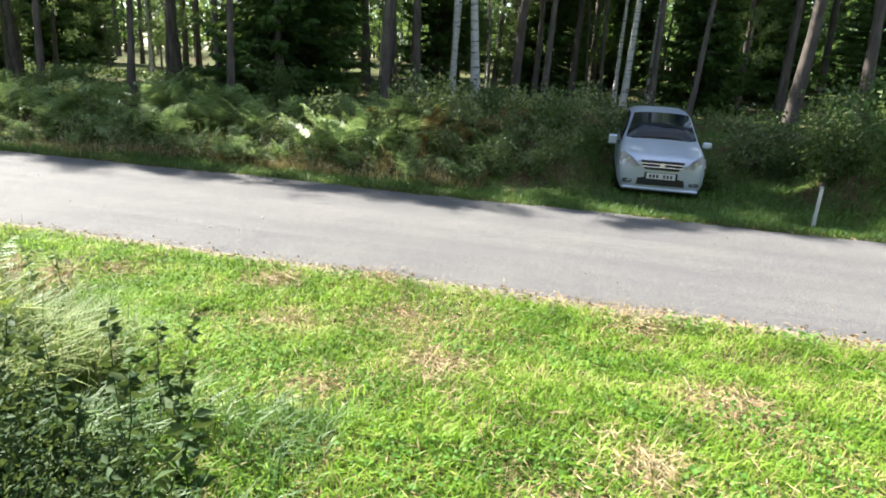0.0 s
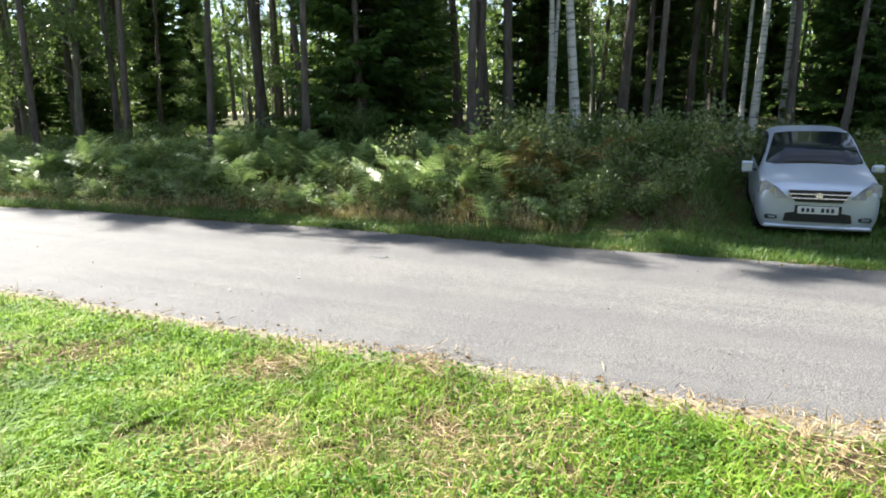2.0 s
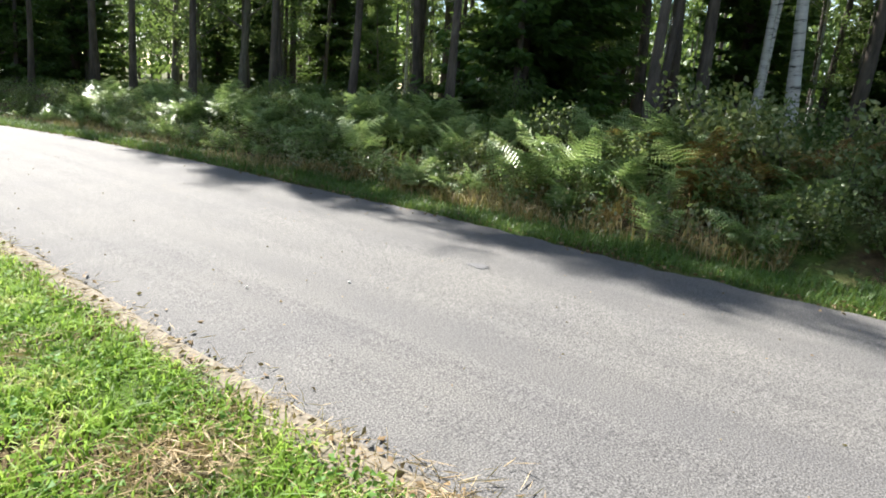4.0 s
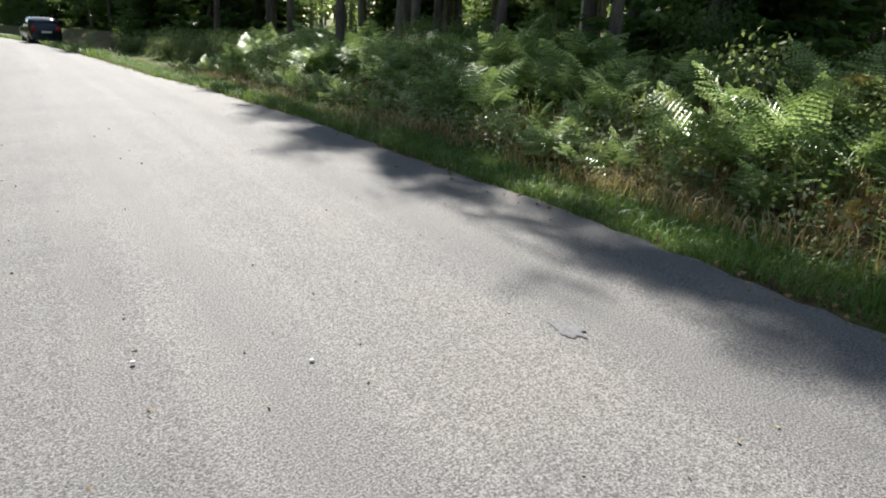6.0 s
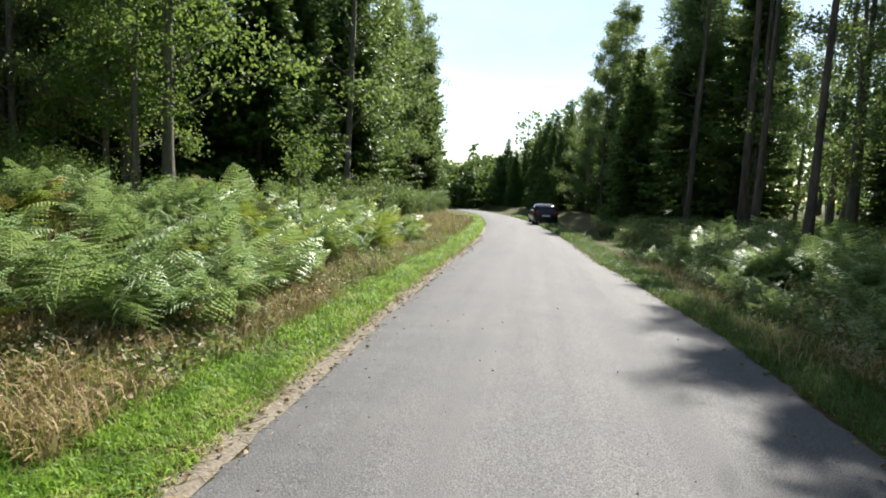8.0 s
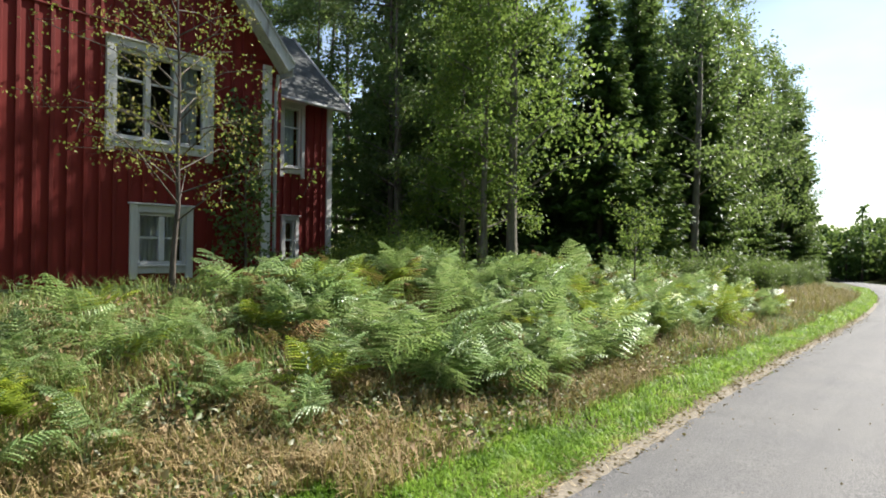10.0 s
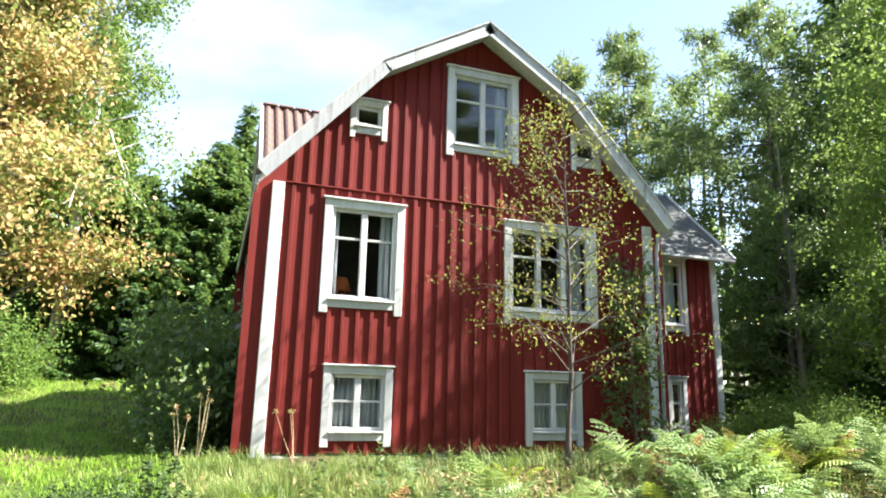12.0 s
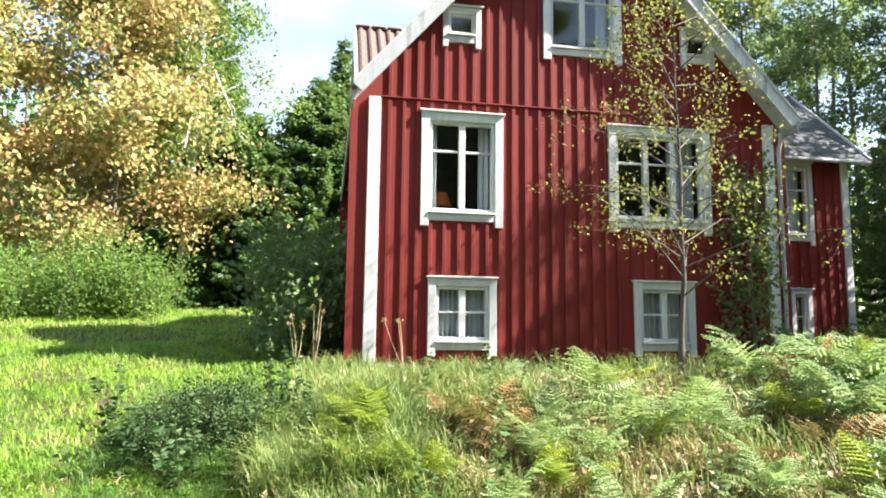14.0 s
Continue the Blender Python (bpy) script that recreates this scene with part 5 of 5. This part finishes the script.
stand(SHADEDWEEDS, spots, "leafy green weed in tall grass, coloured dark for shade", "weed", "weeds on the bank", used, 6)
spots = [(float(gw.uniform(12.5, 14)) + float(bend(y)) - .6 * float(smooth((y - 9) / 14)), float(y), float(gw.uniform(.5, .9))) for y in gw.uniform(1, 24, 75)]
stand(WEEDS, spots, "leafy weed at the forest edge", "weed", "weeds across the road", used, 6)
spots = [(float(x), float(y), float(gw.uniform(.5, .9))) for x, y in zip(gw.uniform(1.5, 5, 50), gw.uniform(3.6, 16, 50))]
stand(WEEDS, spots, "leafy weed among the ferns", "weed", "weeds among the ferns", used, 6)


def scatter(n, x0, x1, y0, y1, g, follow=True):
    x, y = g.uniform(x0, x1, n), g.uniform(y0, y1, n)
    if follow:
        x = x + bend(y)
    return x, y


def grass(name, material, label, areas, h0, h1, w, lean0, lean1, seed, keep=None, clump=0.0):
    g = np.random.default_rng(seed)
    vs, fs, base = [], [], 0
    for n, x0, x1, y0, y1, k in areas:
        x, y = scatter(n, x0, x1, y0, y1, g)
        if clump:
            m = noise_field(x, y, seed)
            sel = m > clump * g.uniform(.4, 1.3, n)
            x, y = x[sel], y[sel]
        if keep is not None:
            sel = keep(x, y)
            x, y = x[sel], y[sel]
        c = np.stack([x, y, gz(x, y) - .01], 1)
        tuft = .65 + .7 * noise_field(2.3 * x, 2.3 * y, seed + 3)
        v, f = blades(c, g.uniform(h0, h1, len(c)) * k * tuft, w * k, g.uniform(lean0, lean1, len(c)), g)
        vs.append(v)
        fs.append(f + base)
        base += len(v)
    ob = raw(name, np.concatenate(vs), np.concatenate(fs), material)
    tagged(ob, label, "grass", kind="stuff")


def noise_field(x, y, k):
    return .5 + .25 * np.sin(1.9 * x + k) * np.sin(1.4 * y + 2 * k) + .25 * np.sin(4.1 * x - 2.2 * y + k) * np.sin(3.3 * y + 1.1 * x)


PATCHES = [(6.1, 1.2, .55), (6.2, 4.4, .5), (5.2, .8, .4), (4.5, 1.4, .3), (7.1, 1.9, .25), (6.8, -.6, .35), (5.4, -1.2, .4), (4.2, -.6, .3), (6.6, 2.9, .3), (3.6, -.2, .25), (5.6, 2.3, .35)]


def lawn_keep(x, y):
    """Thin the lawn at the bare straw patches and in small gaps."""
    k = np.zeros(len(x))
    for px, py, r in PATCHES:
        k = np.maximum(k, np.exp(-(((x - px) / (r * 1.25)) ** 2 + ((y - py) / r) ** 2)))
    k = np.maximum(k, .7 * (noise_field(1.7 * x, 1.7 * y, 9) < .3))
    g = np.random.default_rng(6)
    edge = ROAD_L - .04 - .3 * g.uniform(size=len(x)) ** 2
    return off_house(x, y) & (x - bend(y) < edge) & (g.uniform(size=len(x)) > k * .95)


def right_verge(x, y):
    """The grass strip beside the asphalt; it thins out towards the scrub."""
    d = x - bend(y) - road_r(y)
    far = np.random.default_rng(8).uniform(.45, 1.15, len(x))
    return (d > -.06) & ((d < far) | (y < 1.3))


def off_house(x, y):
    return ~((x < -.75) & (y > 3.4) & (y < 13.8))


grass("lawn_grass", M_GRASS, "short sunlit mown grass on the verge",
      [(105000, 2.6, 7.26, -5, 3.2, 1.0), (30000, 5.6, 7.26, 3.2, 9, 1.0), (14000, 4.0, 5.8, 3.0, 4.6, 1.0), (9000, 4.6, 6.0, 3.2, 12, 1.2), (6000, 4.8, 6.2, 12, 26, 1.4), (26000, 6.1, 7.34, 9, 24, 1.2), (16000, 6.0, 7.35, 24, 70, 2.2), (42000, -4, 2.6, -6, 3.2, 1.2), (30000, -20, -4, -8, 3, 1.7), (8000, 2.6, 7.3, -14, -5, 1.4)],
      .04, .12, .0055, .3, 1.5, 1, lawn_keep)
# Strip beside the forest, its tree shade painted as dark green blades.
grass("shade_grass", M_SHADEGRASS, "green grass strip along the forest edge, coloured dark for shade",
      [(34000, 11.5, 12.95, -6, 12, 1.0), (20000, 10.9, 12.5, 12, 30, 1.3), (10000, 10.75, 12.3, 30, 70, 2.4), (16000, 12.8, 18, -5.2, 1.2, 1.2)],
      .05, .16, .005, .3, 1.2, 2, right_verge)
grass("dry_grass", M_DRY, "dry straw-coloured grass on the bank",
      [(9000, 3.4, 5.9, 4.0, 6.4, 1.3), (15000, 4.2, 6.3, 6, 12, 1.25), (8000, 4.2, 6.4, 12, 26, 1.7), (7000, 3.9, 6.3, 26, 50, 2.5), (9000, 12.3, 13.8, 2.0, 9.5, 1.35), (4000, 11.7, 13.0, 9.5, 22, 1.2), (14000, 2.8, 7.3, -4, 3.2, .6)],
      .08, .26, .0045, .3, 1.2, 3, None, .55)
grass("tall_grass", M_TALL, "tall seeding grass on the bank",
      [(17000, .5, 4.8, 2.6, 5.2, 1.05), (9000, 2.0, 3.9, 2.4, 3.7, 1.35), (11000, .3, 4.4, 5, 14, 1.2), (6000, 1.5, 5.0, 14, 28, 1.6), (5000, 13, 18, 2, 24, 1.6), (2500, -12, -1, -3, 2.8, .8)],
      .12, .4, .004, .3, 1.1, 4, off_house, .42)

# Shaded side of the clump: its darkness comes from the blade colour.
grass("bank_grass", M_SHADEGRASS, "tall green grass round the brambles, coloured dark for shade",
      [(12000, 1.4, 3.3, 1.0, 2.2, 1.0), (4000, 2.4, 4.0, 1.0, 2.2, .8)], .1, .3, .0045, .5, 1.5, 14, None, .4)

# cut straw lying on the bare patches and along the asphalt's edge
g6 = np.random.default_rng(66)
cs = []
for px, py, r in PATCHES:
    n = int(1500 * r)
    cs.append(np.stack([g6.normal(px, r * .62, n), g6.normal(py, r * .5, n)], 1))
y = g6.uniform(-5, 26, 5000)
cs.append(np.stack([ROAD_L + g6.normal(-.1, .12, 5000) + bend(y), y], 1))
n = 5000
cs.append(np.stack([g6.uniform(2.8, 7.2, n), g6.uniform(-4, 3.2, n)], 1))
c = np.concatenate(cs)
c = np.concatenate([c, (gz(c[:, 0], c[:, 1]) + g6.uniform(.012, .05, len(c)))[:, None]], 1)
L = g6.uniform(.05, .17, len(c))
v, f = leaf_cloud(c, g6.normal(0, 1, c.shape) * np.array([1, 1, .18]), L, .0065, g6)
tagged(raw("cut_straw", v, f, M_STRAW), "pale cut straw lying on the verge", "straw", kind="stuff")

# clover and other low broad leaves in the lawn
g7 = np.random.default_rng(67)
n = 42000
x, y = g7.uniform(2.6, 7.1, n), g7.uniform(-4.5, 6, n)
sel = (noise_field(1.3 * x, 1.3 * y, 21) > .53 + .3 * g7.uniform(size=n) ** 2) & ((y < 3) | (x > 5.2))
x, y = x[sel], y[sel]
c = np.stack([x, y, gz(x, y) + g7.uniform(.02, .09, len(x))], 1)
L = g7.uniform(.018, .042, len(c))
v, f = leaf_cloud(c, g7.normal(0, 1, c.shape) * np.array([1, 1, .35]), L, L * .85, g7)
tagged(raw("lawn_clover", v, f, M_CLOVER), "low clover and broad-leaved weeds in the mown grass", "clover", kind="stuff")
# pale seed heads and herbs at the forest edge
n = 9000
y = g7.uniform(2, 16, n)
x = g7.uniform(12.2, 13.6, n) + bend(y) - .6 * smooth((y - 9) / 14)
sel = noise_field(x, y, 17) > .5
c = np.stack([x, y, gz(x, y) + g7.uniform(.05, .5, n)], 1)[sel]
L = g7.uniform(.03, .075, len(c))
v, f = leaf_cloud(c, g7.normal(0, 1, c.shape), L, L * .6, g7)
tagged(raw("edge_herbs", v, f, M_HERB), "pale withered herbs along the forest edge", "herbs", kind="stuff")

# withered leaves and straw along the edges of the road
g5 = np.random.default_rng(55)
y = g5.uniform(-5, 30, 3200)
x = np.where(g5.uniform(size=3200) < .5, ROAD_L + g5.normal(-.03, .12, 3200), road_r(y) + g5.normal(.05, .16, 3200)) + bend(y)
c = np.stack([x, y, gz(x, y) + .03], 1)
d = g5.normal(0, 1, c.shape) * np.array([1, 1, .15])
L = g5.uniform(.02, .06, len(c))
v, f = leaf_cloud(c, d, L, L * .6, g5)
tagged(raw("leaf_litter", v, f, M_DEADLEAF), "withered leaves and straw along the road edge", "leaf litter", kind="stuff")
y = g5.uniform(2.5, 14, 18000)
x = g5.uniform(1.2, 6.2, 18000)
c = np.stack([x, y, gz(x, y) + g5.uniform(.0, .16, 18000)], 1)
c = c[~((c[:, 0] > 4.1) & (c[:, 1] < 4.4) | (c[:, 0] > 5.7) & (c[:, 1] < 6.5))]
L = g5.uniform(.04, .11, len(c))
v, f = leaf_cloud(c, g5.normal(0, 1, c.shape), L, L * .5, g5)
tagged(raw("bank_litter", v, f, M_DEADLEAF), "brown withered leaves and stalks under the ferns", "leaf litter", kind="stuff")
y = g5.uniform(-6, 40, 30000)
x = g5.uniform(12.5, 26, 30000) + bend(y)
c = np.stack([x, y, gz(x, y) + g5.uniform(.0, .35, 30000) * smooth((x - bend(y) - 12.6) / 1.5) * (~((y > -5) & (y < 1) & (x < 19)))], 1)
L = g5.uniform(.05, .13, len(c))
v, f = leaf_cloud(c, g5.normal(0, 1, c.shape), L, L * .6, g5)
tagged(raw("forest_undergrowth", v, f, M_BUSH), "low mixed leaves of the forest floor", "undergrowth", kind="stuff")


def pebble(x, y, r, seed, label):
    g = np.random.default_rng(seed)
    bm = bmesh.new()
    bmesh.ops.create_icosphere(bm, subdivisions=2, radius=r)
    for v in bm.verts:
        v.co *= 1 + .25 * noise.noise(v.co * 40 + Vector((seed, 0, 0)))
        v.co.z *= .6
    ob = part("stone", bm, M_PEBBLE, None)
    ob.location = (x, y, float(gz(x, y)) + .045 + r * .3)
    tagged(ob, label, "stone", "small stones on the road")


pebble(8.05, 4.59, .012, 1, "small white stone lying on the asphalt")
pebble(8.72, 4.23, .013, 2, "small pale stone lying on the asphalt")

y = g5.uniform(4.6, 26, 16000)
x = g5.uniform(4.2, 6.3, 16000) + bend(y)
sel = noise_field(x, y, 12) > .45
c = np.stack([x, y, gz(x, y) + g5.uniform(.02, .2, 16000)], 1)[sel]
L = g5.uniform(.03, .075, len(c))
v, f = leaf_cloud(c, g5.normal(0, 1, c.shape), L, L * .6, g5)
tagged(raw("bank_herbs", v, f, M_HERB), "low pale herbs mixed into the dry bank grass", "herbs", kind="stuff")
n = 260
y = g5.uniform(-3, 14, n)
c = np.stack([g5.uniform(7.5, 11.3, n), y, np.zeros(n)], 1)
c[:, 2] = gz(c[:, 0], c[:, 1]) + .05
v, f = leaf_cloud(c, g5.normal(0, 1, c.shape) * np.array([1, 1, .1]), g5.uniform(.01, .03, n), g5.uniform(.008, .02, n), g5)
tagged(raw("road_grit", v, f, M_DEADLEAF), "small bits of grit and leaf on the asphalt", "grit", kind="stuff")


def road_patch(x, y, r, seed):
    g = np.random.default_rng(seed)
    bm = bmesh.new()
    ring = [bm.verts.new((math.cos(a) * r * g.uniform(.6, 1.2), math.sin(a) * r * 1.5 * g.uniform(.6, 1.2), 0)) for a in np.linspace(0, 6.28, 19)[:-1]]
    top = [bm.verts.new((v.co.x * .9, v.co.y * .9, .004)) for v in ring]
    bm.faces.new(top)
    for i in range(18):
        bm.faces.new((ring[i], ring[(i + 1) % 18], top[(i + 1) % 18], top[i]))
    ob = part("road_patch", bm, M_PATCH)
    ob.location = (x, y, float(gz(x, y)) + .047)
    tagged(ob, "small dark worn patch in the asphalt", "patch", kind="structure")


road_patch(9.97, 3.92, .08, 1)


def dry_stalk(x, y, h, seed):
    g = np.random.default_rng(seed)
    t = empty("dry_stalk", (x, y, float(gz(x, y)) - .02), "withered bare weed stalk by the house", "weed", "dry stalks by the house")
    paths = []
    for k in range(3):
        e = np.array([g.normal(0, .12), g.normal(0, .12), h * g.uniform(.7, 1)])
        paths.append([((0, 0, 0), .008), (tuple(e * .5 + g.normal(0, .02, 3)), .007), (tuple(e), .004)])
    v, f = tubes(paths, 5)
    raw("stem", v, f, M_STRAW, t)
    for p in paths:
        c = np.array([p[-1][0]]) + g.normal(0, .012, (14, 3))
        v, f = leaf_cloud(c, g.normal(0, 1, c.shape), .05, .025, g)
        raw("seed_head", v, f, M_DRY, t)


dry_stalk(-.5, 2.75, 1.15, 1)
dry_stalk(-.35, 2.5, .8, 2)
dry_stalk(-.3, 4.0, .75, 3)

# roadside marker post
post = empty("marker_post", (12.4, -3.55, float(gz(12.4, -3.55))), "short whitish weathered roadside marker post", "post")
post.rotation_euler = (radians(2), radians(4), 0)
box_part("shaft", (-.025, -.025, -.1), (.025, .025, .66), M_POST, post, .008)
box_part("cap", (-.03, -.03, .66), (.03, .03, .69), M_GREYWHITE, post, .01)
